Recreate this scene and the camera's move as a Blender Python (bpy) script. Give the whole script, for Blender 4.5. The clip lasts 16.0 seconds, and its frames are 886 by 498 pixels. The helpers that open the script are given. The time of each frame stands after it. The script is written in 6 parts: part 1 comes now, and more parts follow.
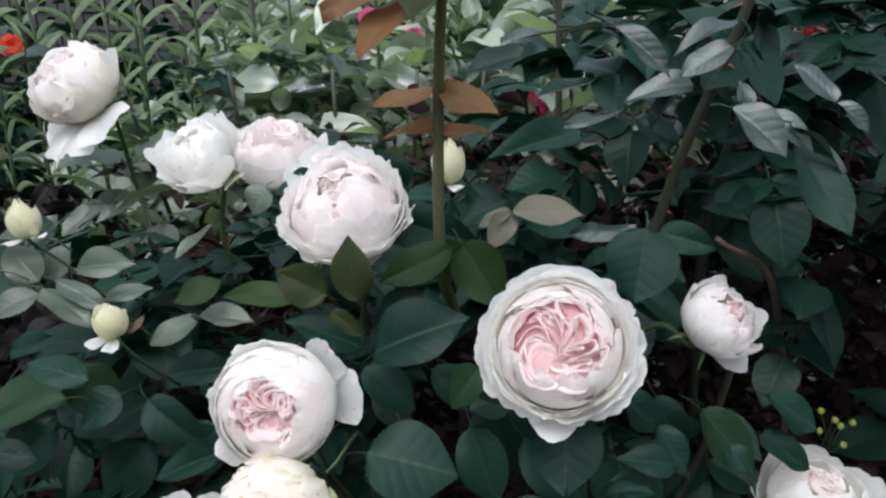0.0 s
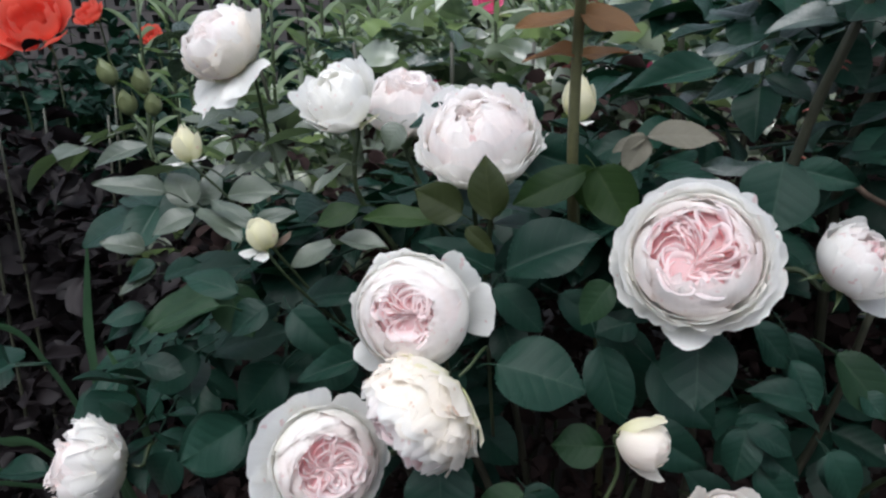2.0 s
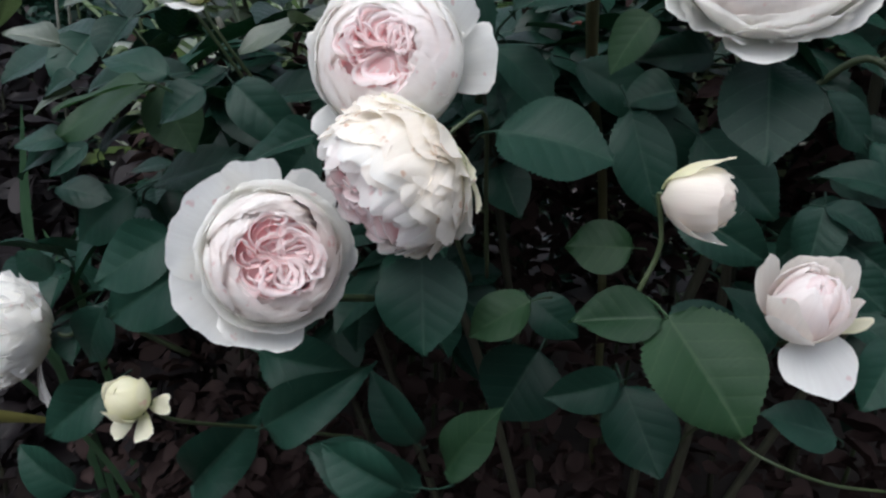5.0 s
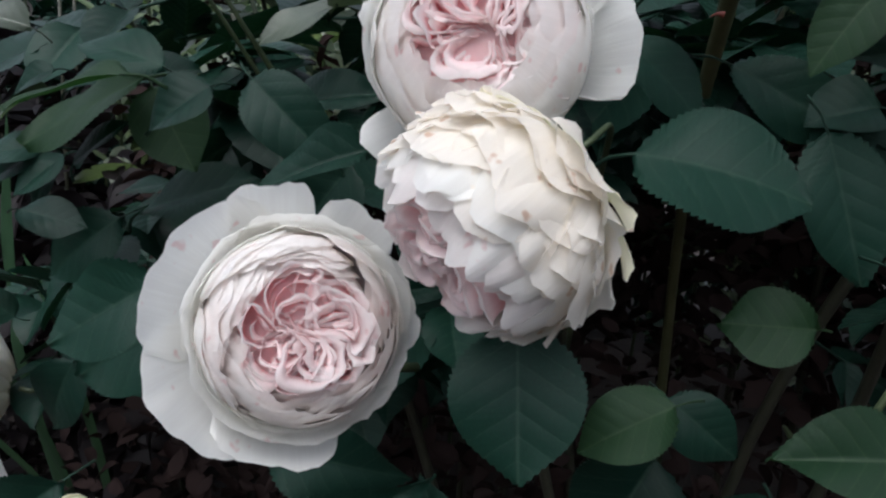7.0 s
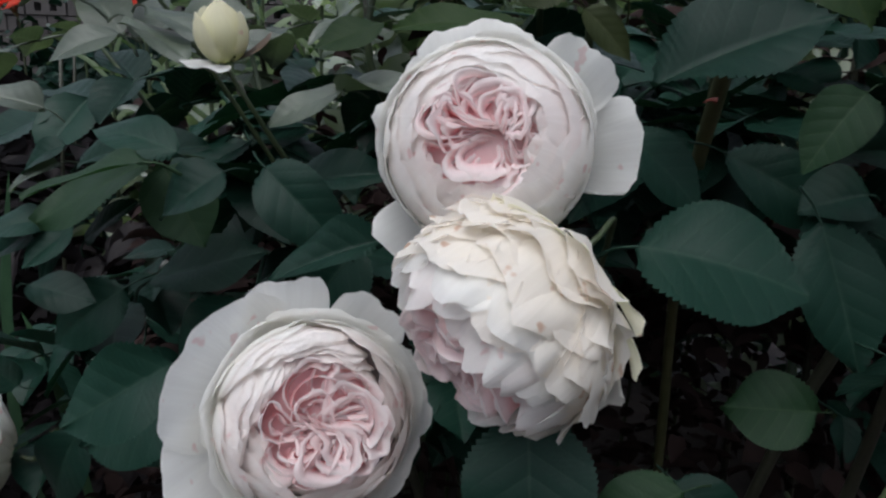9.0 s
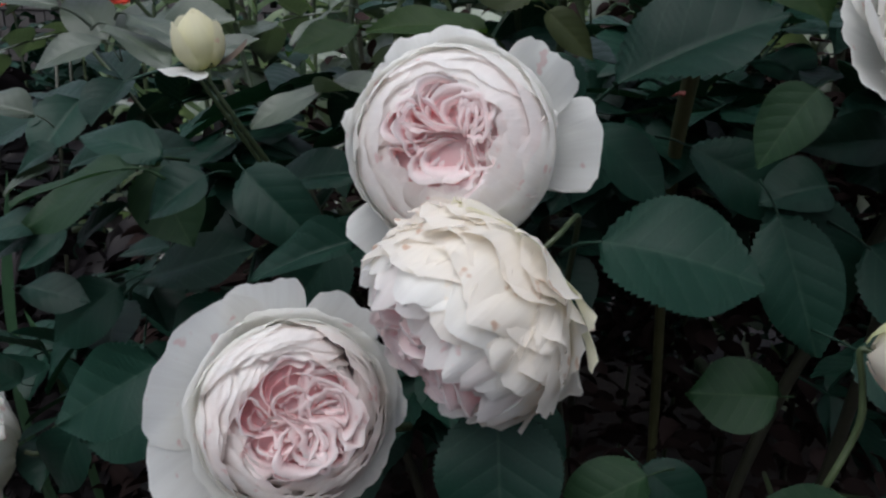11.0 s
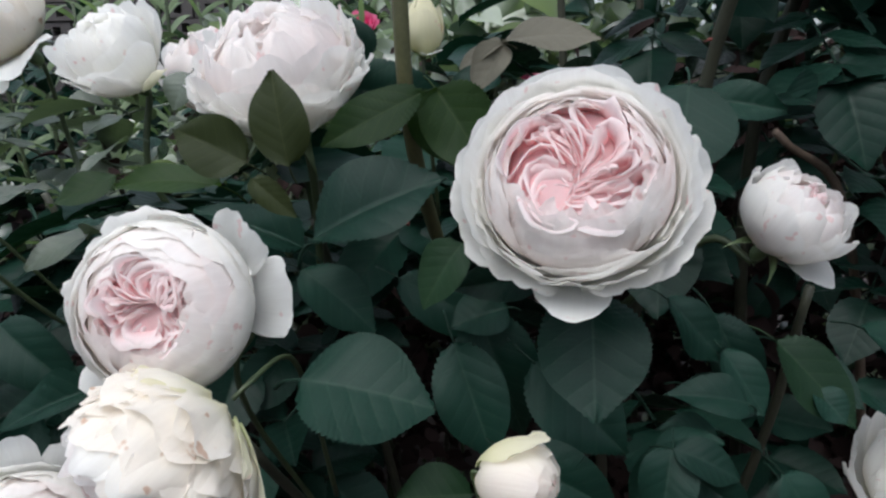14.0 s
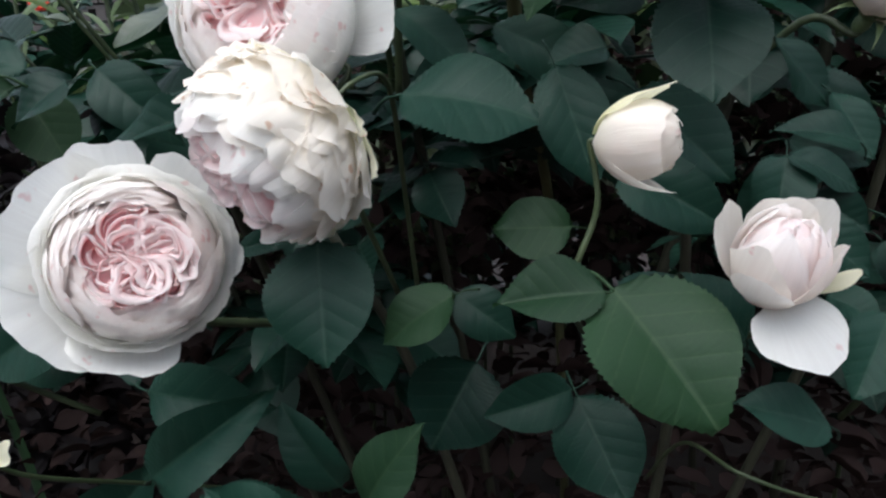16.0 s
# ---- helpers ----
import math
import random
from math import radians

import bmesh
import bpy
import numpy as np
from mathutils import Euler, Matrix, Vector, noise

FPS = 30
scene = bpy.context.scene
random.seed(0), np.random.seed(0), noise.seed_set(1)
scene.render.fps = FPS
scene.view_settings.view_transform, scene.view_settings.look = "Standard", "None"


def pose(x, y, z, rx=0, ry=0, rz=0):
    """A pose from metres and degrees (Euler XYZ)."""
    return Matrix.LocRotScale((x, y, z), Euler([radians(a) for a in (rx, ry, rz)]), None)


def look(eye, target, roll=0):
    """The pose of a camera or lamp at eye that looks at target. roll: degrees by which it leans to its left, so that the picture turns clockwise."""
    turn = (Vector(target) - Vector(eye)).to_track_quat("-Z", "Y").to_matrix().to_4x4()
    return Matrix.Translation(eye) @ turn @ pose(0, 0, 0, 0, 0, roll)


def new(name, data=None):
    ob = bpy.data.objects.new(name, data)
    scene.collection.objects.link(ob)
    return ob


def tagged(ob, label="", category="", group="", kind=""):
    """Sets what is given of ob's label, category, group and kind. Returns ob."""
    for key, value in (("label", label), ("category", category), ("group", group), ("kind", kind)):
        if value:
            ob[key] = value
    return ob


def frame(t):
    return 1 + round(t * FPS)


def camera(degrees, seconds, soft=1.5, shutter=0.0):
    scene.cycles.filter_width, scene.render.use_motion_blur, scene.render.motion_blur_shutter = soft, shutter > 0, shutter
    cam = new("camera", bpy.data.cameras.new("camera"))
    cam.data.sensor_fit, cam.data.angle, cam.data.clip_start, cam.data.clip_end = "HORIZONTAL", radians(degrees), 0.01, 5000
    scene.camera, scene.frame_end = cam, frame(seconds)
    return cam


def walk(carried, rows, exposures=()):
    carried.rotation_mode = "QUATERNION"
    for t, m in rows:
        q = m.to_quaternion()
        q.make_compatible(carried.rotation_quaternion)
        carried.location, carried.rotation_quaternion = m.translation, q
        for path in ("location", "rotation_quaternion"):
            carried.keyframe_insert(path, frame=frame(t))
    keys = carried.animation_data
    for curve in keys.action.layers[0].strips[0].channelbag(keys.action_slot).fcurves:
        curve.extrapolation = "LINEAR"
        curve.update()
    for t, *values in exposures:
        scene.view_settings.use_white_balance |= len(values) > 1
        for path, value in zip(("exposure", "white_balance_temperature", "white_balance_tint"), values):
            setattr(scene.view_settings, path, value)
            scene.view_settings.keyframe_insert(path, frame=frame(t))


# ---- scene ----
cam = camera(63.5, 16.0, soft=2.4)
PATH = [
    (0, (0.039, -0.006, 1.204), (-0.097, 1.886, 0.57), 0.4),
    (0.5, (0.025, -0.013, 1.192), (-0.167, 1.875, 0.558), 0.8),
    (1, (0.011, -0.015, 1.181), (-0.228, 1.867, 0.548), 0.6),
    (1.5, (0.012, -0.029, 1.167), (-0.312, 1.845, 0.548), -0.2),
    (2, (0.018, -0.043, 1.155), (-0.377, 1.819, 0.54), -0.1),
    (2.5, (0.023, -0.052, 1.143), (-0.414, 1.79, 0.501), -0.4),
    (3, (0.026, -0.052, 1.138), (-0.405, 1.784, 0.475), -0.2),
    (3.5, (0.036, -0.006, 1.116), (-0.346, 1.829, 0.42), -0.1),
    (4, (0.043, 0.017, 1.078), (-0.342, 1.834, 0.336), -0.3),
    (4.5, (0.027, 0.009, 1.031), (-0.331, 1.843, 0.319), 0.3),
    (7, (-0.05, 0.124, 0.981), (-0.42, 1.995, 0.378), 2.9),
    (7.5, (-0.053, 0.125, 0.989), (-0.415, 2.009, 0.424), 2.9),
    (8, (-0.056, 0.123, 1.0), (-0.401, 2.025, 0.487), 3.0),
    (8.5, (-0.057, 0.121, 1.001), (-0.407, 2.026, 0.504), 2.8),
    (11, (-0.043, 0.114, 1.009), (-0.411, 2.003, 0.466), 1.2),
    (11.5, (-0.023, 0.11, 1.025), (-0.348, 2.01, 0.491), -0.4),
    (12, (0.004, 0.105, 1.043), (-0.261, 2.019, 0.527), -1.5),
    (12.5, (0.026, 0.105, 1.053), (-0.186, 2.034, 0.567), -1.5),
    (13, (0.038, 0.104, 1.059), (-0.144, 2.039, 0.587), -1.3),
    (13.5, (0.043, 0.1, 1.064), (-0.116, 2.04, 0.606), -1.0),
    (14, (0.05, 0.095, 1.062), (-0.112, 2.039, 0.616), -1.1),
    (14.5, (0.047, 0.085, 1.043), (-0.129, 2.026, 0.592), -0.4),
    (15, (0.035, 0.075, 1.02), (-0.154, 2.008, 0.54), -0.4),
    (15.5, (0.021, 0.073, 0.985), (-0.166, 1.997, 0.472), -0.6),
    (16, (0.022, 0.071, 0.957), (-0.239, 1.984, 0.436), -1.7),
]
walk(cam, [(t, look(eye, target, roll)) for t, eye, target, roll in PATH],
     [(0.0, 0.79, 6100, 10), (1.0, 0.77, 6100, 10), (3.5, 0.74, 6100, 10), (4.5, 0.72, 6100, 10), (7.0, 0.54, 6100, 10), (8.5, 0.22, 6100, 10), (11.0, 0.20, 6100, 10),
      (11.5, 0.16, 6100, 9), (12.5, 0.49, 6100, 9), (13.5, 0.60, 6100, 9), (14.5, 0.65, 6100, 9), (15.5, 0.79, 6100, 9), (16.0, 0.92, 6100, 9)])

# light bounces many times between white petals
scene.cycles.max_bounces, scene.cycles.diffuse_bounces, scene.cycles.transmission_bounces = 16, 12, 12

# ---- daylight: an even overcast sky over a shaded garden ----
SUN_ELEVATION, SUN_AZIMUTH = 64.0, 195.0
world = bpy.data.worlds.new("overcast_sky")
scene.world = world
world.use_nodes = True
wn = world.node_tree
sky = wn.nodes.new("ShaderNodeTexSky")
sky.sky_type = "NISHITA"
sky.sun_disc = False
sky.sun_elevation, sky.sun_rotation = radians(SUN_ELEVATION), radians(SUN_AZIMUTH)
sky.air_density, sky.dust_density, sky.ozone_density = 1.0, 4.0, 1.0
# cloud takes most of the blue out of the sky
grey = wn.nodes.new("ShaderNodeHueSaturation")
grey.inputs["Saturation"].default_value = 0.38
wn.links.new(sky.outputs["Color"], grey.inputs["Color"])
wn.links.new(grey.outputs["Color"], wn.nodes["Background"].inputs["Color"])
wn.nodes["Background"].inputs["Strength"].default_value = 0.15
sun_data = bpy.data.lights.new("sun", "SUN")
sun_data.energy, sun_data.angle, sun_data.color = 0.6, radians(60), (1.0, 0.98, 0.96)
sun = new("sun", sun_data)
az, el = radians(SUN_AZIMUTH), radians(SUN_ELEVATION)
sun.matrix_world = look((math.sin(az) * math.cos(el) * 9, math.cos(az) * math.cos(el) * 9, math.sin(el) * 9), (0, 0, 0))


# ---- materials ----
def shader(name):
    m = bpy.data.materials.new(name)
    m.use_nodes = True
    t = m.node_tree
    return m, t, t.nodes["Principled BSDF"], t.nodes["Material Output"]


def add(t, kind, **values):
    n = t.nodes.new(kind)
    for key, value in values.items():
        n.inputs[key.replace("_", " ")].default_value = value
    return n


def ramp(t, source, *stops):
    n = t.nodes.new("ShaderNodeValToRGB")
    e = n.color_ramp.elements
    while len(e) < len(stops):
        e.new(0.5)
    for one, (place, colour) in zip(e, stops):
        one.position, one.color = place, (*colour, 1)
    t.links.new(source, n.inputs["Fac"])
    return n.outputs["Color"]


def blend(t, kind, fac, a, b):
    n = t.nodes.new("ShaderNodeMix")
    n.data_type, n.blend_type = "RGBA", kind
    for value, socket in ((fac, n.inputs[0]), (a, n.inputs[6]), (b, n.inputs[7])):
        if isinstance(value, (int, float)):
            socket.default_value = value
        elif isinstance(value, tuple):
            socket.default_value = (*value, 1)
        else:
            t.links.new(value, socket)
    return n.outputs[2]


def maths(t, op, a, b=None):
    n = t.nodes.new("ShaderNodeMath")
    n.operation = op
    for value, socket in zip((a, b), n.inputs):
        if value is None:
            continue
        if isinstance(value, (int, float)):
            socket.default_value = value
        else:
            t.links.new(value, socket)
    return n.outputs[0]


def thin(t, bsdf, out, colour, share):
    """Light that passes through a thin blade or petal."""
    glow = t.nodes.new("ShaderNodeBsdfTranslucent")
    mix = t.nodes.new("ShaderNodeMixShader")
    mix.inputs[0].default_value = share
    t.links.new(colour, glow.inputs["Color"])
    t.links.new(bsdf.outputs[0], mix.inputs[1])
    t.links.new(glow.outputs[0], mix.inputs[2])
    t.links.new(mix.outputs[0], out.inputs["Surface"])


def bump(t, bsdf, height, strength, distance):
    n = add(t, "ShaderNodeBump", Strength=strength, Distance=distance)
    t.links.new(height, n.inputs["Height"])
    t.links.new(n.outputs[0], bsdf.inputs["Normal"])


def leaf_material(name, dark, light, vein, through_colour, rough=0.46, veins=True, share=0.22, spread=0.5, gloss=0.22):
    m, t, b, out = shader(name)
    uv = t.nodes.new("ShaderNodeTexCoord")
    xyz = t.nodes.new("ShaderNodeSeparateXYZ")
    t.links.new(uv.outputs["UV"], xyz.inputs[0])
    info = t.nodes.new("ShaderNodeObjectInfo")
    geo = t.nodes.new("ShaderNodeNewGeometry")
    chance = maths(t, "FRACT", maths(t, "ADD", info.outputs["Random"], geo.outputs["Random Per Island"]))
    cloud = add(t, "ShaderNodeTexNoise", Scale=55.0, Detail=5.0)
    fine = add(t, "ShaderNodeTexNoise", Scale=420.0, Detail=3.0)
    for n in (cloud, fine):
        t.links.new(uv.outputs["Object"], n.inputs["Vector"])
    fac = maths(t, "ADD", maths(t, "MULTIPLY", chance, spread), maths(t, "MULTIPLY", cloud.outputs["Fac"], 1 - spread))
    base = ramp(t, fac, (0.2, dark), (0.8, light))
    # side veins run out and forward from the midrib
    off = maths(t, "ABSOLUTE", maths(t, "SUBTRACT", xyz.outputs["X"], 0.5))
    phase = maths(t, "SUBTRACT", xyz.outputs["Y"], maths(t, "MULTIPLY", off, 0.55))
    saw = maths(t, "ABSOLUTE", maths(t, "SUBTRACT", maths(t, "FRACT", maths(t, "MULTIPLY", phase, 6.5)), 0.5))
    line = maths(t, "LESS_THAN", saw, 0.045)
    rib = maths(t, "LESS_THAN", off, 0.012)
    if veins:
        base = blend(t, "MIX", maths(t, "MULTIPLY", line, 0.07), base, vein)
        base = blend(t, "MIX", maths(t, "MULTIPLY", rib, 0.12), base, vein)
        pillow = maths(t, "ADD", maths(t, "MULTIPLY", maths(t, "SQRT", saw), 0.9), maths(t, "MULTIPLY", fine.outputs["Fac"], 0.25))
        bump(t, b, pillow, 0.30, 0.0014)
    speck = ramp(t, cloud.outputs["Fac"], (0.68, (0, 0, 0)), (0.76, (1, 1, 1)))
    base = blend(t, "MIX", maths(t, "MULTIPLY", speck, 0.06), base, (0.16, 0.12, 0.06))
    t.links.new(base, b.inputs["Base Color"])
    t.links.new(maths(t, "ADD", maths(t, "MULTIPLY", cloud.outputs["Fac"], 0.22), rough - 0.1), b.inputs["Roughness"])
    b.inputs["Specular IOR Level"].default_value = gloss
    thin(t, b, out, blend(t, "MULTIPLY", 1.0, base, through_colour), share)
    return m


def petal_material(name, base_colour, body, rim, blush=None, share=0.5, age=0.0):
    m, t, b, out = shader(name)
    uv = t.nodes.new("ShaderNodeTexCoord")
    xyz = t.nodes.new("ShaderNodeSeparateXYZ")
    t.links.new(uv.outputs["UV"], xyz.inputs[0])
    info = t.nodes.new("ShaderNodeObjectInfo")
    colour = ramp(t, xyz.outputs["Y"], (0.05, base_colour), (0.5, body), (0.97, rim))
    cloud = add(t, "ShaderNodeTexNoise", Scale=38.0, Detail=4.0)
    t.links.new(uv.outputs["Object"], cloud.inputs["Vector"])
    if blush:
        tint = maths(t, "MULTIPLY", ramp(t, cloud.outputs["Fac"], (0.42, (0, 0, 0)), (0.72, (1, 1, 1))), 0.7)
        colour = blend(t, "MIX", tint, colour, blush)
    # fine veins along the petal
    stretch = t.nodes.new("ShaderNodeMapping")
    stretch.inputs["Scale"].default_value = (34.0, 1.6, 1.0)
    t.links.new(uv.outputs["UV"], stretch.inputs["Vector"])
    vein = add(t, "ShaderNodeTexNoise", Scale=1.0, Detail=4.0)
    t.links.new(stretch.outputs[0], vein.inputs["Vector"])
    colour = blend(t, "MULTIPLY", 0.14, colour, ramp(t, vein.outputs["Fac"], (0.3, (0.72, 0.68, 0.66)), (0.7, (1, 1, 1))))
    # brown bruises and pink specks, stronger on old flowers
    spots = add(t, "ShaderNodeTexNoise", Scale=120.0, Detail=2.0)
    t.links.new(uv.outputs["Object"], spots.inputs["Vector"])
    mark = ramp(t, spots.outputs["Fac"], (0.672 - 0.005 * age, (0, 0, 0)), (0.72 - 0.005 * age, (1, 1, 1)))
    colour = blend(t, "MIX", maths(t, "MULTIPLY", mark, 0.42 + 0.25 * age), colour, (0.55, 0.30, 0.16) if age else (0.72, 0.36, 0.36))
    if age:
        worn = maths(t, "MULTIPLY", ramp(t, maths(t, "ADD", xyz.outputs["Y"], maths(t, "MULTIPLY", cloud.outputs["Fac"], 0.35)), (1.08, (0, 0, 0)), (1.2, (1, 1, 1))), 0.45 * age)
        colour = blend(t, "MIX", worn, colour, (0.66, 0.50, 0.30))
    t.links.new(colour, b.inputs["Base Color"])
    b.inputs["Roughness"].default_value = 0.62
    b.inputs["Specular IOR Level"].default_value = 0.25
    b.inputs["Sheen Weight"].default_value = 0.08
    height = maths(t, "ADD", vein.outputs["Fac"], maths(t, "MULTIPLY", cloud.outputs["Fac"], 1.5))
    bump(t, b, height, 0.25, 0.0012)
    thin(t, b, out, colour, share)
    return m


def plain(name, low, high, scale, rough, relief=0.0, metal=0.0):
    m, t, b, out = shader(name)
    c = t.nodes.new("ShaderNodeTexCoord")
    big = add(t, "ShaderNodeTexNoise", Scale=scale, Detail=6.0)
    small = add(t, "ShaderNodeTexNoise", Scale=scale * 9, Detail=4.0)
    for n in (big, small):
        t.links.new(c.outputs["Object"], n.inputs["Vector"])
    fac = maths(t, "ADD", maths(t, "MULTIPLY", big.outputs["Fac"], 0.6), maths(t, "MULTIPLY", small.outputs["Fac"], 0.4))
    t.links.new(ramp(t, fac, (0.3, low), (0.7, high)), b.inputs["Base Color"])
    b.inputs["Roughness"].default_value = rough
    b.inputs["Metallic"].default_value = metal
    if relief:
        bump(t, b, fac, 0.6, relief)
    return m


LEAF = leaf_material("rose_leaf_green", (0.0052, 0.0188, 0.0132), (0.0120, 0.0405, 0.0275), (0.09, 0.14, 0.10), (1.3, 1.8, 0.8), share=0.08, gloss=0.16, rough=0.33)
# brown blade colour that stands in for the dark shade inside the bush
LEAF_INNER_SHADE = leaf_material("inner_shade_leaf", (0.024, 0.0165, 0.0155), (0.043, 0.029, 0.0275), (0.06, 0.045, 0.03), (1.3, 1.1, 0.8), veins=False, share=0.08, gloss=0.02, rough=0.7)
LEAF_YOUNG = leaf_material("young_leaf_green", (0.010, 0.031, 0.014), (0.020, 0.052, 0.022), (0.12, 0.17, 0.09), (1.5, 1.9, 0.7), share=0.22)
LEAF_OLIVE = leaf_material("olive_leaf", (0.024, 0.035, 0.013), (0.042, 0.054, 0.020), (0.14, 0.14, 0.07), (1.5, 1.6, 0.7), share=0.3)
LEAF_COPPER = leaf_material("copper_young_leaf", (0.15, 0.080, 0.036), (0.26, 0.145, 0.065), (0.40, 0.20, 0.10), (1.5, 1.1, 0.7), rough=0.35, share=0.35)
LEAF_PALE = leaf_material("pale_leaf_underside", (0.12, 0.115, 0.088), (0.21, 0.195, 0.15), (0.36, 0.34, 0.28), (1.1, 1.1, 0.9), rough=0.55)
# grey-green leaves, paled partly for the sky sheen on upper blades
LEAF_GREY = leaf_material("grey_green_sheen_leaf", (0.056, 0.077, 0.056), (0.104, 0.128, 0.094), (0.20, 0.25, 0.18), (1.4, 1.7, 0.8), rough=0.34, gloss=0.8)
# the pale end of this ramp paints sky glints onto far leaves
LEAF_FAR = leaf_material("far_leaf_glints", (0.040, 0.068, 0.044), (0.36, 0.40, 0.32), (0.1, 0.15, 0.1), (1.5, 1.9, 0.8), veins=False, gloss=1.0, rough=0.20, spread=0.8)
# LEAF_YOUNG again, its colour yellower and lighter for light coming through
LEAF_LIT = leaf_material("lit_through_young_leaf", (0.018, 0.042, 0.014), (0.038, 0.072, 0.024), (0.14, 0.17, 0.06), (1.6, 1.8, 0.6), share=0.4)
# lighter, glossier copy of LEAF for blades that catch the sky
LEAF_SHEEN = leaf_material("glossy_lit_leaf", (0.016, 0.032, 0.025), (0.036, 0.060, 0.047), (0.12, 0.17, 0.13), (1.4, 1.7, 0.8), rough=0.28, gloss=1.0, share=0.12)
# plum leaves taken close to black: the shrub's shade is in the colour
LEAF_PLUM = leaf_material("plum_leaf_in_shade", (0.0065, 0.0054, 0.0060), (0.0155, 0.0126, 0.0138), (0.06, 0.05, 0.05), (1.3, 1.0, 1.0), veins=False, gloss=0.12, rough=0.45, share=0.1)
LEAF_STRAW = leaf_material("yellowing_blade", (0.10, 0.10, 0.030), (0.20, 0.18, 0.060), (0.2, 0.2, 0.1), (1.4, 1.3, 0.7), veins=False)
STRAP = leaf_material("strap_leaf_green", (0.12, 0.17, 0.095), (0.27, 0.33, 0.22), (0.12, 0.18, 0.1), (1.5, 1.9, 0.8), veins=False)
IRIS = leaf_material("iris_blade_green", (0.020, 0.050, 0.026), (0.046, 0.098, 0.048), (0.05, 0.09, 0.05), (1.4, 1.8, 0.8), veins=False, gloss=0.25)
STALK = plain("green_stalk", (0.022, 0.038, 0.016), (0.055, 0.076, 0.030), 90, 0.5, 0.0004)
STALK_OLD = plain("old_cane", (0.022, 0.026, 0.017), (0.052, 0.052, 0.032), 60, 0.5, 0.0008)
SHOOT_BARK = plain("tan_green_shoot", (0.060, 0.066, 0.028), (0.12, 0.115, 0.05), 60, 0.5, 0.0005)
TWIG = plain("brown_twig", (0.05, 0.032, 0.022), (0.12, 0.085, 0.06), 70, 0.75, 0.0008)
THORN = plain("red_thorn", (0.16, 0.03, 0.025), (0.26, 0.06, 0.04), 80, 0.45)
SEPAL = plain("sepal_green", (0.055, 0.09, 0.035), (0.13, 0.18, 0.075), 80, 0.55, 0.0004)
BUD_GREEN = plain("bud_green", (0.09, 0.12, 0.05), (0.20, 0.22, 0.10), 90, 0.5, 0.0004)
WHITE = petal_material("white_petal", (0.87, 0.87, 0.74), (0.945, 0.94, 0.905), (0.95, 0.945, 0.92))
BLUSH = petal_material("blush_petal", (0.92, 0.78, 0.76), (0.945, 0.895, 0.875), (0.95, 0.93, 0.91), (0.945, 0.875, 0.86))
PINK = petal_material("pink_heart_petal", (0.94, 0.35, 0.38), (0.95, 0.775, 0.78), (0.95, 0.91, 0.90), (0.945, 0.805, 0.80))
AGED = petal_material("fading_petal", (0.88, 0.86, 0.66), (0.95, 0.925, 0.855), (0.95, 0.91, 0.85), age=0.8)
CREAM = petal_material("cream_bud_petal", (0.66, 0.70, 0.38), (0.84, 0.83, 0.60), (0.87, 0.84, 0.66))
PEACH = petal_material("ivory_bud_petal", (0.88, 0.85, 0.72), (0.93, 0.895, 0.83), (0.935, 0.905, 0.83), (0.93, 0.85, 0.80))
RED = petal_material("red_petal", (0.14, 0.006, 0.009), (0.22, 0.010, 0.015), (0.27, 0.018, 0.022))
ORANGE = petal_material("orange_red_petal", (0.66, 0.06, 0.03), (0.78, 0.10, 0.06), (0.82, 0.16, 0.11))
MAGENTA = petal_material("hot_pink_petal", (0.70, 0.06, 0.20), (0.78, 0.10, 0.30), (0.80, 0.22, 0.38))
YELLOW = petal_material("yellow_petal", (0.80, 0.36, 0.03), (0.82, 0.48, 0.05), (0.84, 0.56, 0.12))
SOIL = plain("dark_garden_soil", (0.018, 0.013, 0.012), (0.044, 0.031, 0.027), 24, 0.95, 0.01)
BRICK = plain("dark_grey_block", (0.040, 0.036, 0.036), (0.078, 0.070, 0.068), 14, 0.85, 0.003)
MORTAR = plain("dark_mortar", (0.014, 0.013, 0.013), (0.025, 0.024, 0.023), 30, 0.95, 0.002)


# ---- builders ----
def part(name, data, material, parent, label="", m=None):
    """One mesh object under a thing or a part. data: a mesh, or (vertices, faces, uvs)."""
    if isinstance(data, tuple):
        data = mesh(name, *data)
    if material is not None and not data.materials:
        data.materials.append(material)
    ob = new(name, data)
    ob.parent = parent
    if m is not None:
        ob.matrix_basis = m
    return tagged(ob, label)


def mesh(name, verts, faces, uvs=None, smooth=True):
    me = bpy.data.meshes.new(name)
    me.from_pydata([tuple(map(float, v)) for v in verts], [], faces)
    if uvs is not None:
        layer = me.uv_layers.new(name="UVMap")
        loops = np.empty(len(me.loops), dtype=np.int32)
        me.loops.foreach_get("vertex_index", loops)
        layer.data.foreach_set("uv", np.asarray(uvs, dtype=np.float32)[loops].ravel())
    if smooth:
        me.shade_smooth()
    me.update()
    return me


def grid_faces(nu, nv, start=0):
    return [(start + j * nu + i, start + j * nu + i + 1, start + (j + 1) * nu + i + 1, start + (j + 1) * nu + i)
            for j in range(nv - 1) for i in range(nu - 1)]


def joined(*pieces):
    verts, faces, uvs = [], [], []
    for v, f, u in pieces:
        n = len(verts)
        verts.extend(v)
        uvs.extend(u if u is not None else [(0.5, 0.5)] * len(v))
        faces.extend(tuple(n + i for i in face) for face in f)
    return verts, faces, uvs


def moved(piece, m):
    v, f, u = piece
    return [m @ Vector(p) for p in v], f, u


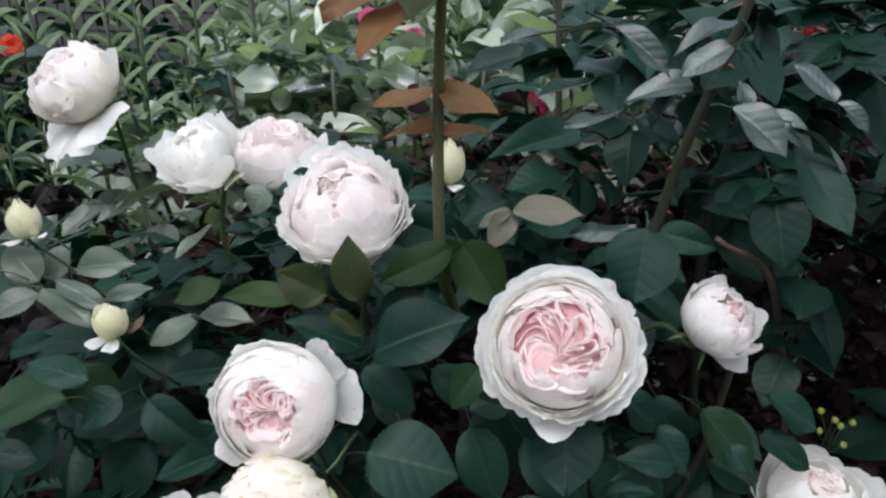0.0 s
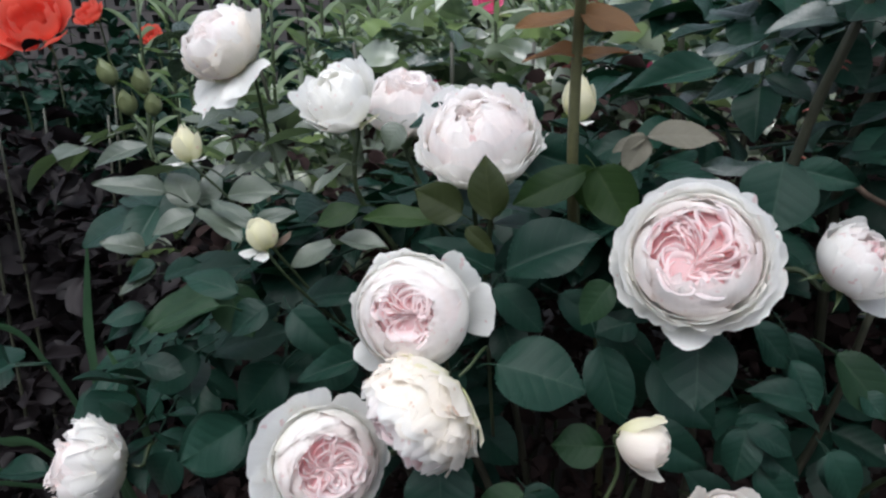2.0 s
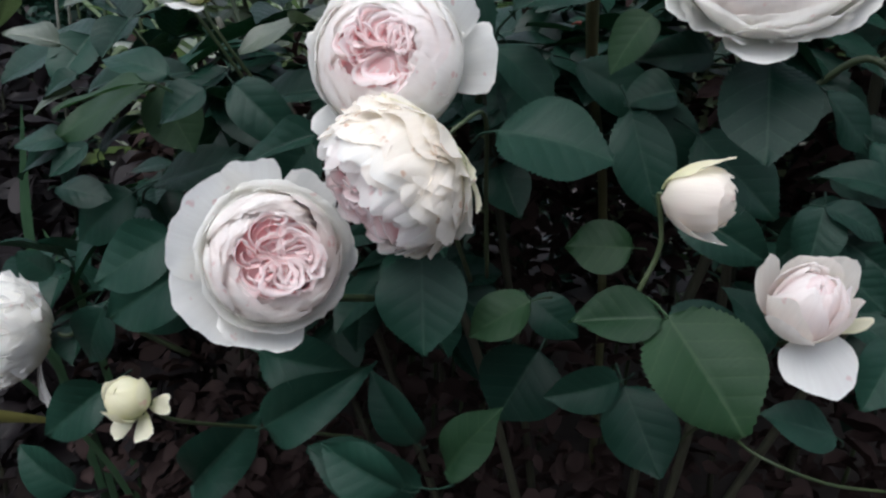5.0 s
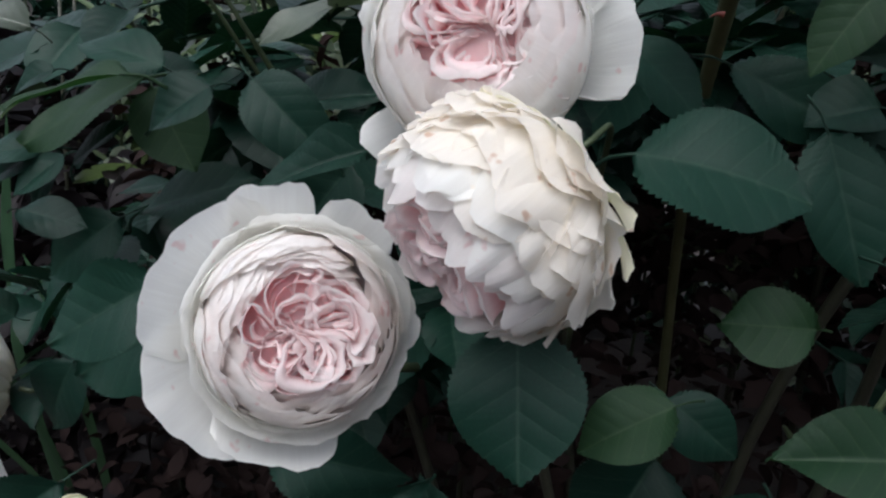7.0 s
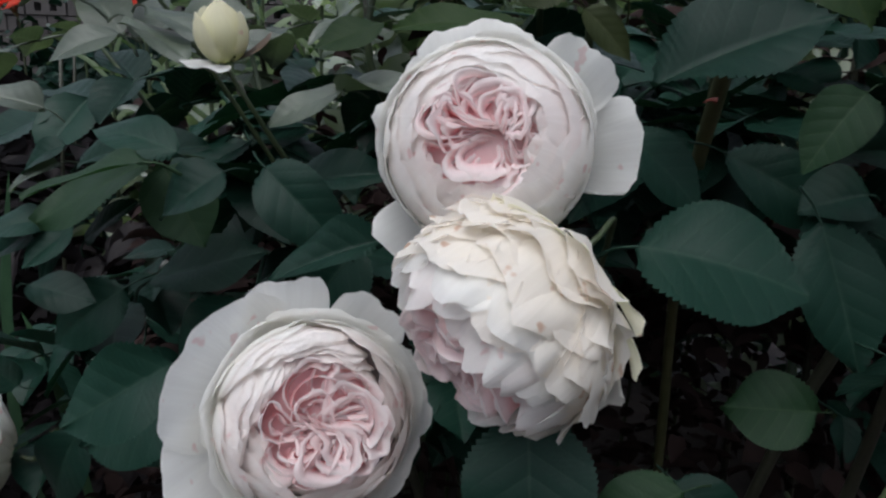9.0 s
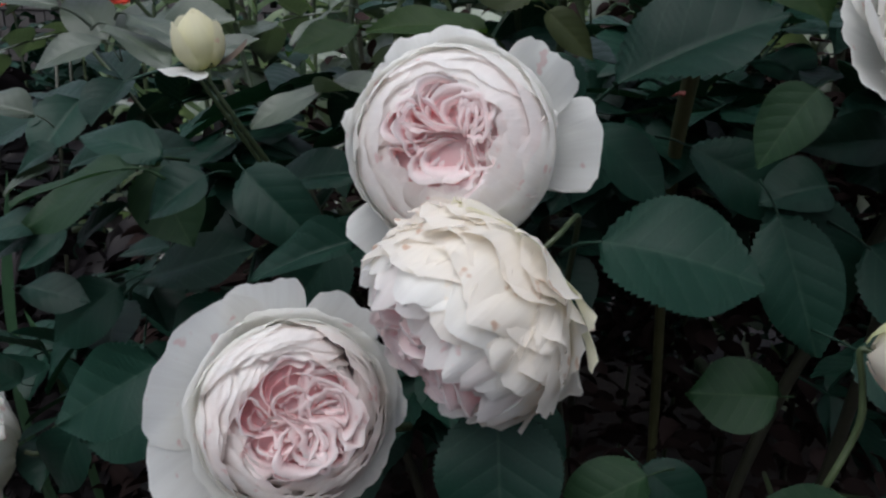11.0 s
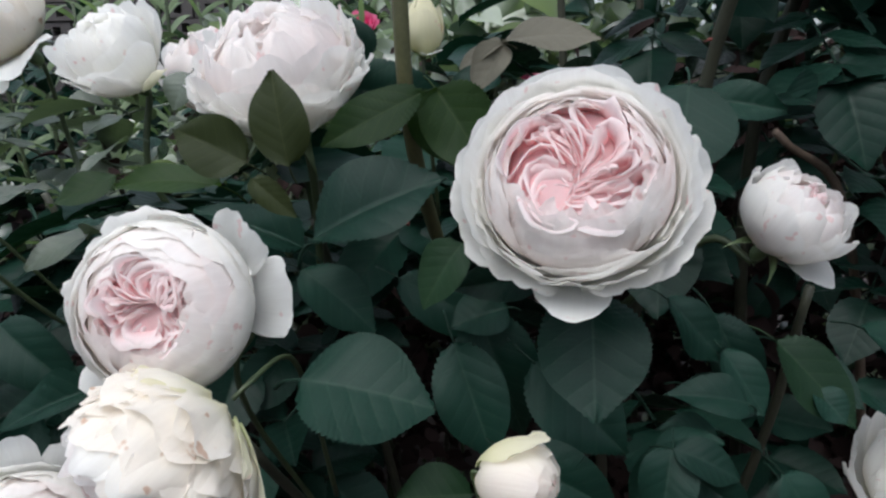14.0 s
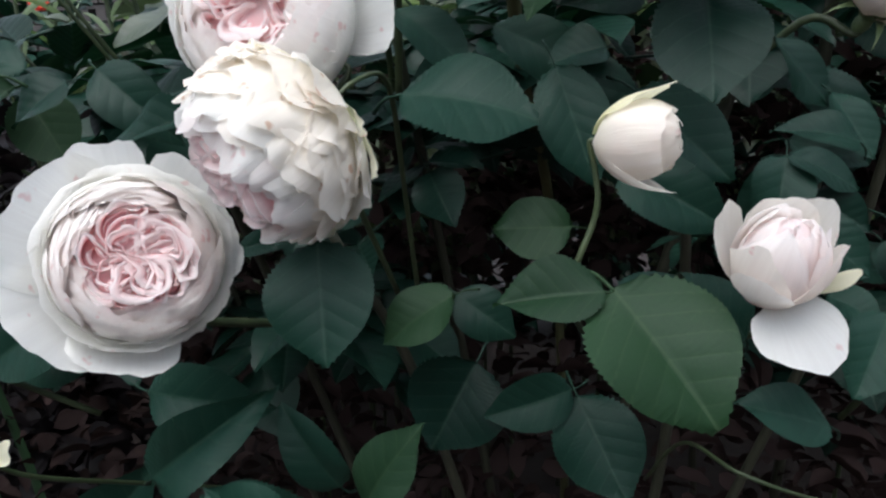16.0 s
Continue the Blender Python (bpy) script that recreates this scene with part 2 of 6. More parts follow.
def spline(points, steps=6):
    """A smooth line through the points."""
    p = [Vector(q) for q in points]
    p = [p[0] * 2 - p[1], *p, p[-1] * 2 - p[-2]]
    line = []
    for i in range(1, len(p) - 2):
        for s in range(steps):
            t = s / steps
            line.append(0.5 * (2 * p[i] + (p[i + 1] - p[i - 1]) * t + (2 * p[i - 1] - 5 * p[i] + 4 * p[i + 1] - p[i + 2]) * t * t
                               + (3 * p[i] - p[i - 1] - 3 * p[i + 1] + p[i + 2]) * t ** 3))
    return line + [p[-2]]


def tube(points, r0, r1, sides=8, steps=6, swell=0.0):
    line = spline(points, steps)
    verts, uvs, up = [], [], Vector((0.31, 0.77, 0.55))
    for k, p in enumerate(line):
        ahead = (line[min(k + 1, len(line) - 1)] - line[max(k - 1, 0)]).normalized()
        a = ahead.cross(up).normalized()
        b = a.cross(ahead)
        f = k / (len(line) - 1)
        r = (r0 + (r1 - r0) * f) * (1 + swell * noise.noise(p * 60))
        for i in range(sides):
            w = 2 * math.pi * i / sides
            verts.append(p + (a * math.cos(w) + b * math.sin(w)) * r)
            uvs.append((i / sides, f))
    faces = [(k * sides + i, k * sides + (i + 1) % sides, (k + 1) * sides + (i + 1) % sides, (k + 1) * sides + i)
             for k in range(len(line) - 1) for i in range(sides)]
    n = len(line) * sides
    faces += [tuple(reversed(range(sides))), tuple(range(n - sides, n))]
    return verts, faces, uvs


def blob(rx, ry, rz, nu=12, nv=8):
    """A rounded body, its lower end at the origin."""
    verts, uvs = [], []
    for j in range(nv + 1):
        a = math.pi * j / nv
        for i in range(nu):
            w = 2 * math.pi * i / nu
            verts.append((rx * math.sin(a) * math.cos(w), ry * math.sin(a) * math.sin(w), rz * (1 - math.cos(a))))
            uvs.append((i / nu, j / nv))
    faces = [(j * nu + i, j * nu + (i + 1) % nu, (j + 1) * nu + (i + 1) % nu, (j + 1) * nu + i) for j in range(nv) for i in range(nu)]
    return verts, faces, uvs


def aim(place, axis, turn=0.0, scale=1.0):
    """A pose whose z runs along axis."""
    q = Vector(axis).normalized().to_track_quat("Z", "Y").to_matrix().to_4x4()
    return Matrix.Translation(place) @ q @ Matrix.Rotation(turn, 4, "Z") @ Matrix.Scale(scale, 4)


def facing(azimuth, elevation):
    """A direction out of the bush: azimuth to the right, elevation up, in degrees."""
    a, e = radians(azimuth), radians(elevation)
    return Vector((math.sin(a) * math.cos(e), -math.cos(a) * math.cos(e), math.sin(e)))


# ---- leaves ----
def leaflet(rng, rows=30, fold=0.16, droop=0.12, wave=0.03, broad=0.0, stalk=0.12, cross=7):
    """One toothed oval blade, 1 long and 1 wide, along y from the origin, with its stalk."""
    verts, uvs = [], []
    ph = rng.uniform(0, 6.28)
    for j in range(rows + 1):
        v = j / rows
        half = 0.5 * max(0.0, math.sin(math.pi * v ** (0.80 + broad))) ** (0.62) * (1 - 0.10 * v ** 5)
        if v > 0.66:
            # drawn out to a point
            w = (v - 0.66) / 0.34
            half += (0.43 * (1 - w) ** 0.95 - half) * min(1.0, 1.6 * w) * 0.8
        if 0 < j < rows and rows > 20:
            half *= 1 - ((0.04 if rows > 40 else 0.055) if j % 2 else 0.0)
        if j == rows:
            half = 0.0
        for i in range(cross):
            u = (-1, -0.55, -0.10, 0, 0.10, 0.55, 1)[i] if cross == 7 else -1 + 2 * i / (cross - 1)
            x = u * half
            z = fold * (1.9 * abs(x) - 2.0 * x * x) - droop * v * v + wave * math.sin(5.5 * v + ph + u) * abs(u) + 0.02 * math.sin(9 * v + ph) * u * u
            y = v + (0.022 * abs(u) ** 3 if j % 2 and rows > 20 else 0)
            verts.append((x, y, z))
            uvs.append((0.5 + x, v))
    faces = grid_faces(cross, rows + 1)
    if stalk:
        s = tube([(0, -stalk, -0.7 * stalk), (0, -stalk * 0.5, -0.2 * stalk), (0, 0.03, 0.0)], 0.018, 0.012, 5, 3)
        s = (s[0], s[1], [(0.5, 0.3)] * len(s[0]))
        verts, faces, uvs = joined((verts, faces, uvs), s)
    return verts, faces, uvs


def spray(rng, rows=22, cross=7):
    """A compound leaf of five or seven leaflets on one rib, about 1 long."""
    pieces = []
    pairs = rng.choice((2, 2, 3))
    bend = rng.uniform(-0.12, 0.12)
    rib = [(bend * s * s, s, -0.18 * s * s) for s in (0, 0.25, 0.5, 0.72)]
    r = tube(rib, 0.012, 0.007, 5, 3)
    pieces.append((r[0], r[1], [(0.5, 0.3)] * len(r[0])))
    for k in range(pairs):
        s = 0.62 - 0.26 * k
        for side in (-1, 1):
            long = (0.46 - 0.07 * k) * rng.uniform(0.9, 1.1)
            one = leaflet(rng, rows, rng.uniform(0.05, 0.3), rng.uniform(0.0, 0.3), 0.03, stalk=0.06, cross=cross)
            m = Matrix.Translation((bend * s * s, s, -0.18 * s * s)) @ Euler((rng.uniform(-0.4, 0.2), side * rng.uniform(-0.1, 0.4), -side * rng.uniform(0.9, 1.3))).to_matrix().to_4x4() @ Matrix.Diagonal((long * 0.72, long, long, 1))
            pieces.append(moved(one, m))
    one = leaflet(rng, rows, rng.uniform(0.05, 0.3), rng.uniform(0.0, 0.3), 0.03, stalk=0.06, cross=cross)
    pieces.append(moved(one, Matrix.Translation((bend * 0.5, 0.72, -0.1)) @ Euler((rng.uniform(-0.5, 0.1), 0, -bend)).to_matrix().to_4x4() @ Matrix.Diagonal((0.4, 0.52, 0.52, 1))))
    return joined(*pieces)


leaf_rng = random.Random(5)
LEAF_SHAPES = {}
for coat in (LEAF, LEAF_YOUNG, LEAF_OLIVE, LEAF_COPPER, LEAF_PALE, LEAF_GREY, LEAF_SHEEN, LEAF_LIT):
    shapes = []
    for k in range(6):
        me = mesh("rose_leaf", *leaflet(leaf_rng, 50, (0.11, 0.18, 0.07, 0.23, 0.14, 0.04)[k], (0.08, 0.18, 0.28, 0.14, 0.34, 0.05)[k], (0.04, 0.07, 0.05, 0.08, 0.04, 0.07)[k], (0, -0.08, 0.05, 0, -0.05, 0.08)[k], 0.26))
        me.materials.append(coat)
        shapes.append(me)
    LEAF_SHAPES[coat.name] = shapes
leaf_count = [0]


def leaf(parent, base, tip, width, coat=None, up=(0, -0.55, 0.8), shape=None, label=""):
    """One blade from its stalk's end to its tip. up: the way its upper face looks."""
    base, tip = Vector(base), Vector(tip)
    y = (tip - base).normalized()
    z = Vector(up)
    z = (z - y * z.dot(y)).normalized()
    x = y.cross(z)
    long = (tip - base).length
    m = Matrix(((x.x * width, y.x * long, z.x * long, base.x), (x.y * width, y.y * long, z.y * long, base.y),
                (x.z * width, y.z * long, z.z * long, base.z), (0, 0, 0, 1)))
    k = leaf_count[0]
    leaf_count[0] += 1
    shapes = LEAF_SHAPES[(coat or LEAF).name]
    return part("leaf", shapes[(k if shape is None else shape) % 6], None, parent, label, m)


# ---- petals ----
def petal(phi, half, rho, a1, sz=1.0, out=0.0, drop=0.0, ruff=0.02, curl=0.0, a0=0.25, nu=15, nv=13, notch=0.012, cut=0.14, seed=0.0, roll=0.03, point=0.0, tuck=0.012, peak=0.0, taper=0.0):
    """A petal of a cup. It follows a globe of radius rho from the base (angle a0) up to the angle a1 of its tip, in radians from
    the back of the flower; out and drop then bend its upper part outward and down, and roll turns its rim over. tuck sets one side under its neighbour;
    peak draws the rim to a point, taper narrows the foot."""
    verts, uvs = [], []
    for j in range(nv):
        v = 1 - (1 - j / (nv - 1)) ** 1.35
        for i in range(nu):
            u = -1 + 2 * i / (nu - 1)
            top = 1 - cut * abs(u) ** 4 - peak * abs(u) ** 1.3 - notch * math.exp(-(u / 0.15) ** 2) + 0.02 * math.sin(3.1 * u + seed * 7) + 0.012 * math.sin(8.3 * u + seed * 13) + 0.005 * math.sin(17 * u + seed * 5)
            vv = v * top
            wide = half * (0.30 + 0.70 * math.sin(min(1.0, vv * 1.25) * math.pi / 2)) * (1 - 0.22 * max(0.0, v - 0.72) / 0.28 * abs(u))
            w = phi + u * wide
            a = a0 + (a1 - a0) * vv
            n = noise.noise(Vector((u * 1.6 + seed * 3.7, vv * 2.2, seed * 1.9)))
            n2 = noise.noise(Vector((u * 4.2 + seed * 5.1, vv * 3.0 + 9, seed * 2.3)))
            rim = max(0.0, v - 0.8) / 0.2
            rr = rho * (1 + tuck * u + curl * vv ** 5 - 0.04 * abs(u) ** 2 * (1 - vv)) + ruff * (n * 1.6 + n2 * vv) * vv ** 1.5
            r = rr * math.sin(a) * (1 - taper * max(0.0, 1 - vv) ** 1.5) + out * vv ** 2.2 + roll * rim ** 2
            z = -rr * math.cos(a) * sz - drop * vv ** 2.6 + ruff * 1.3 * vv ** 3 * math.sin(4.0 * u + seed * 11) - 0.3 * roll * rim ** 3 + point * vv ** 7
            if nu > 17:
                # fine crinkles along the rim
                z += 0.022 * v ** 6 * noise.noise(Vector((u * 9 + seed * 8.3, seed, 0.5)))
                r += 0.022 * v ** 6 * noise.noise(Vector((u * 7 - seed * 6.1, seed, 4.5)))
            verts.append((r * math.cos(w), r * math.sin(w), z))
            uvs.append((i / (nu - 1), vv))
    return verts, grid_faces(nu, nv), uvs


def fold(alpha, beta, r_out, radius, z0, z1, seed, whorl=0.5, pole=(0.0, 0.0), bend=0.0, lip=0.12, inner=0.0, nu=27, nv=10):
    """A heart petal that runs along the cup's wall and folds in to the middle on both sides, turned with the whorl; its lip bends outward."""
    def foot(s):
        n = noise.noise(Vector((s * 1.3 + seed * 4.1, 0.3, seed)))
        n2 = noise.noise(Vector((s * 2.6 - seed * 2.7, 0.9, seed + 4)))
        r = r_out * (1 - (1 - inner) * abs(s) ** 2.8) + 0.02 + 0.07 * n
        inward = 1 - r / radius
        w = alpha + beta * math.tanh(2.4 * s) / math.tanh(2.4) + 0.16 * n2 + whorl * inward + bend * math.sin(math.pi * r / radius)
        return Vector((r * math.cos(w) + pole[0] * inward, r * math.sin(w) + pole[1] * inward)), n, n2

    verts, uvs = [], []
    outward = Vector((math.cos(alpha), math.sin(alpha)))
    line = []
    for i in range(nu):
        s = -1 + 2 * i / (nu - 1)
        p, n, n2 = foot(s)
        along = foot(s + 0.03)[0] - foot(s - 0.03)[0]
        line.append((s, p, n, n2, Vector((along.y, -along.x)).normalized()))
    if line[nu // 2][4].dot(outward) < 0:
        line = [(s, p, n, n2, -side) for s, p, n, n2, side in line]
    for j in range(nv):
        v = j / (nv - 1)
        over = max(0.0, v - 0.35) / 0.65
        for i, (s, p, n, n2, side) in enumerate(line):
            top = z1 - (z1 - z0) * 0.22 * abs(s) ** 2.5 + 0.04 * n2 + 0.05 * n
            reach = lip * (1 + 0.8 * n2) * (0.55 + 0.45 * (1 - s * s))
            wave = noise.noise(Vector((s * 5.5 + seed * 3.1, v * 1.5, seed * 2.2)))
            top += 0.04 * wave
            q = p + side * (reach * over ** 1.7 + 0.05 * wave * v)
            verts.append((q.x, q.y, z0 + (top - z0) * math.sin(v * 1.75) / 0.985))
            uvs.append((i / (nu - 1), v))
    return verts, grid_faces(nu, nv), uvs


def crumpled(piece, radius, seed):
    """Pushes the heart petals of one flower about together, less so toward the rim."""
    verts = []
    for x, y, z in piece[0]:
        p = Vector((x / radius * 1.15, y / radius * 1.15, seed))
        loose = radius * (0.10 + 0.32 * max(0.0, 1 - (x * x + y * y) / (radius * radius)))
        verts.append((x + loose * noise.noise(p), y + loose * noise.noise(p + Vector((17.3, 5.1, 0))), z + 0.16 * noise.noise(p * 1.3 + Vector((3.7, 29.0, 0)))))
    return verts, piece[1], piece[2]


def sepal(length, width, bend):
    verts, uvs = [], []
    for j in range(8):
        v = j / 7
        half = width * 0.5 * math.sin(math.pi * min(1, 0.16 + 0.84 * v)) ** 0.8 * (1 - v ** 3)
        for i in range(5):
            u = -1 + i / 2
            verts.append((0.12 * length + math.sin(bend * v) * length * (v if bend else 0) + 0.1 * length * v, u * half, math.cos(bend * v) * length * v + abs(u) * half * 0.4))
            uvs.append((i / 4, v))
    return verts, grid_faces(5, 8), uvs


def bloom(name, place, axis, size, layers, heart=None, stem=None, label="", category="rose", group="white roses of the bush", calyx=True,
          sepal_bend=2.0, turn=0.0, extra=(), stem_radius=0.0022):
    """A flower at place, opening along axis; size: the radius of its cup. layers: rows of (count, material, petal settings).
    heart: (folds, radius, height, material). extra: single petals. stem: further points of its stalk, from the flower downward."""
    rng = random.Random(name + label + str(place))
    thing = new(name)
    thing.location = place
    tagged(thing, label, category, group)
    pose_in = aim((0, 0, 0), axis, turn, size)
    start = rng.uniform(0, 6)
    for k, (count, coat, settings) in enumerate(layers):
        start += 2.4
        for i in range(count):
            s = dict(settings)
            tight = s.pop("tight", 1.0)
            s["half"] = s["half"] * rng.uniform(1 - 0.12 * tight, 1 + 0.12 * tight)
            s["a1"] = s["a1"] * rng.uniform(1 - 0.04 * tight, 1 + 0.04 * tight)
            s["rho"] = s["rho"] * rng.uniform(1 - 0.03 * tight, 1 + 0.03 * tight)
            p = petal(start + 2 * math.pi * (i + rng.uniform(-0.12, 0.12)) / count, seed=rng.uniform(0, 9), **s)
            part("petal", moved(p, pose_in), coat, thing)
    for coat, settings in extra:
        settings = {key: value for key, value in settings.items() if key != "tight"}
        part("petal", moved(petal(seed=rng.uniform(0, 9), **settings), pose_in), coat, thing)
    if heart:
        quarters, radius, low, high, coat = heart
        first = rng.uniform(0, 6)
        for i in range(6):
            p = petal(first + 2 * math.pi * i / 6, 0.75, radius * 1.12, 2.1, 0.80, ruff=0.03, seed=rng.uniform(0, 9))
            part("petal", moved(p, pose_in), BLUSH, thing)
        twist, bow, muddle = rng.choice((-1, 1)) * rng.uniform(0.45, 0.8), rng.uniform(-0.3, 0.3), rng.uniform(0, 50)
        heart_pole = Vector((rng.uniform(-0.2, 0.2), rng.uniform(-0.2, 0.2))) * radius
        # folds along the wall of the cup, and fuller nests of folds before them
        for number, reach, rise in ((quarters, 1.0, 0.0), (max(3, quarters // 2), 0.74, 0.05)):
            shares = [rng.uniform(0.5, 1.5) for q in range(number)]
            total, turned = sum(shares), first + reach
            for q in range(number):
                room = math.pi * shares[q] / total
                alpha = turned + room
                turned += 2 * room
                whorl, lift, bend = twist + rng.uniform(-0.15, 0.15), rng.uniform(-0.06, 0.05), bow + rng.uniform(-0.2, 0.2)
                pole = heart_pole + Vector((rng.uniform(-0.2, 0.2), rng.uniform(-0.2, 0.2))) * radius
                sheets = 2 if room < 0.42 else 3
                for k in range(sheets):
                    share = (k + 0.7) / (sheets - 0.3)
                    p = fold(alpha + rng.uniform(-0.06, 0.06), room * 0.94 * share, radius * reach * (0.62 + 0.38 * share) * rng.uniform(0.9, 1.0), radius, low,
                             high + rise + lift + rng.uniform(-0.07, 0.04) - 0.03 * (sheets - 1 - k), rng.uniform(0, 9), whorl + rng.uniform(-0.10, 0.10), pole, bend + rng.uniform(-0.1, 0.1),
                             radius * rng.choice((0.03, 0.06, 0.10, 0.15)), rng.choice((0.0, 0.1, 0.25, 0.4)))
                    part("heart_petal", moved(crumpled(p, radius, muddle), pose_in), coat, thing)
        # a collar of rim petals leans in over the heart
        for i in range(7):
            p = petal(first + 0.4 + 6.28 / 7 * i + rng.uniform(-0.3, 0.3), rng.uniform(0.50, 0.75), radius * rng.uniform(1.15, 1.21), rng.uniform(2.15, 2.40), 0.82, ruff=0.035, cut=0.25, seed=rng.uniform(0, 9))
            part("petal", moved(p, pose_in), BLUSH, thing)
        bed = blob(radius * 1.05, radius * 1.05, 0.10, 14, 6)
        bed = (bed[0], bed[1], [(u, 0.34) for u, v in bed[2]])
        part("heart_floor", moved(moved(bed, Matrix.Translation((0, 0, low - 0.03))), pose_in), coat, thing)
    back = Vector(axis).normalized() * -size
    if calyx:
        hip = part("hip", moved(blob(0.16, 0.16, 0.22), pose_in @ Matrix.Translation((0, 0, -1.22))), SEPAL, thing)
        for i in range(5):
            w = 2 * math.pi * (i + 0.2) / 5
            m = pose_in @ Matrix.Translation((0, 0, -1.03)) @ Matrix.Rotation(w, 4, "Z")
            part("sepal", moved(sepal(0.75, 0.26, sepal_bend * rng.uniform(0.8, 1.1)), m), SEPAL, hip)
    if stem:
        line = [back * 1.0, back * 1.25, *[Vector(q) - Vector(place) for q in stem]]
        part("stalk", tube(line, stem_radius * 0.8, stem_radius * 1.25, 8, 6, 0.1), STALK, thing)
    return thing


# ---- ground and far garden ----
gx, gy = np.linspace(-1, 1, 61), np.linspace(-1, 1, 61)
gv = []
for b in gy:
    for a in gx:
        x, y = math.copysign(abs(a) ** 3, a) * 60 + 3 * a, math.copysign(abs(b) ** 3, b) * 60 + 3 * b
        gv.append((x, y, 0.02 * noise.noise(Vector((x * 3, y * 3, 0))) + 0.01 * noise.noise(Vector((x * 11, y * 11, 3)))))
ground = part("ground", (gv, grid_faces(61, 61), [(v[0], v[1]) for v in gv]), SOIL, None)
tagged(ground, "dark bare garden soil under the rose bushes", "ground", kind="structure")

# ---- the rose bush ----
bush = new("rose_bush")
bush.location = (0, 0, 0)
tagged(bush, "white-flowered rose bush with dark bluish green toothed leaves", "rose bush")


def cane(parent, points, r0, r1, coat=STALK_OLD, label=""):
    return part("cane", tube(points, r0, r1, 9, 7, 0.12), coat, parent, label)


CANES = (
    [(0.02, 0.72, 0.0), (0.00, 0.66, 0.35), (-0.06, 0.56, 0.70), (-0.10, 0.47, 0.86)],
    [(0.05, 0.72, 0.0), (0.10, 0.66, 0.35), (0.12, 0.56, 0.72), (0.10, 0.46, 0.92)],
    [(0.00, 0.74, 0.0), (-0.12, 0.72, 0.40), (-0.20, 0.62, 0.78), (-0.20, 0.50, 0.93)],
    [(0.08, 0.74, 0.0), (0.16, 0.70, 0.40), (0.24, 0.62, 0.75), (0.25, 0.56, 0.93)],
    [(-0.02, 0.75, 0.0), (-0.20, 0.76, 0.40), (-0.30, 0.72, 0.80), (-0.33, 0.66, 0.98)],
    [(0.04, 0.76, 0.0), (-0.02, 0.76, 0.45), (-0.06, 0.66, 0.80), (-0.07, 0.54, 0.98)],
)
for line in CANES:
    cane(bush, line, 0.006, 0.003)

# ---- the open flowers ----
cup = dict(sz=0.82, half=0.62)


def rings(coat, count, rows, roll=0.02, tight=0.25):
    return [(count, coat, dict(cup, rho=r, a1=a, ruff=0.022, half=0.78, roll=roll, tight=tight)) for r, a in rows]



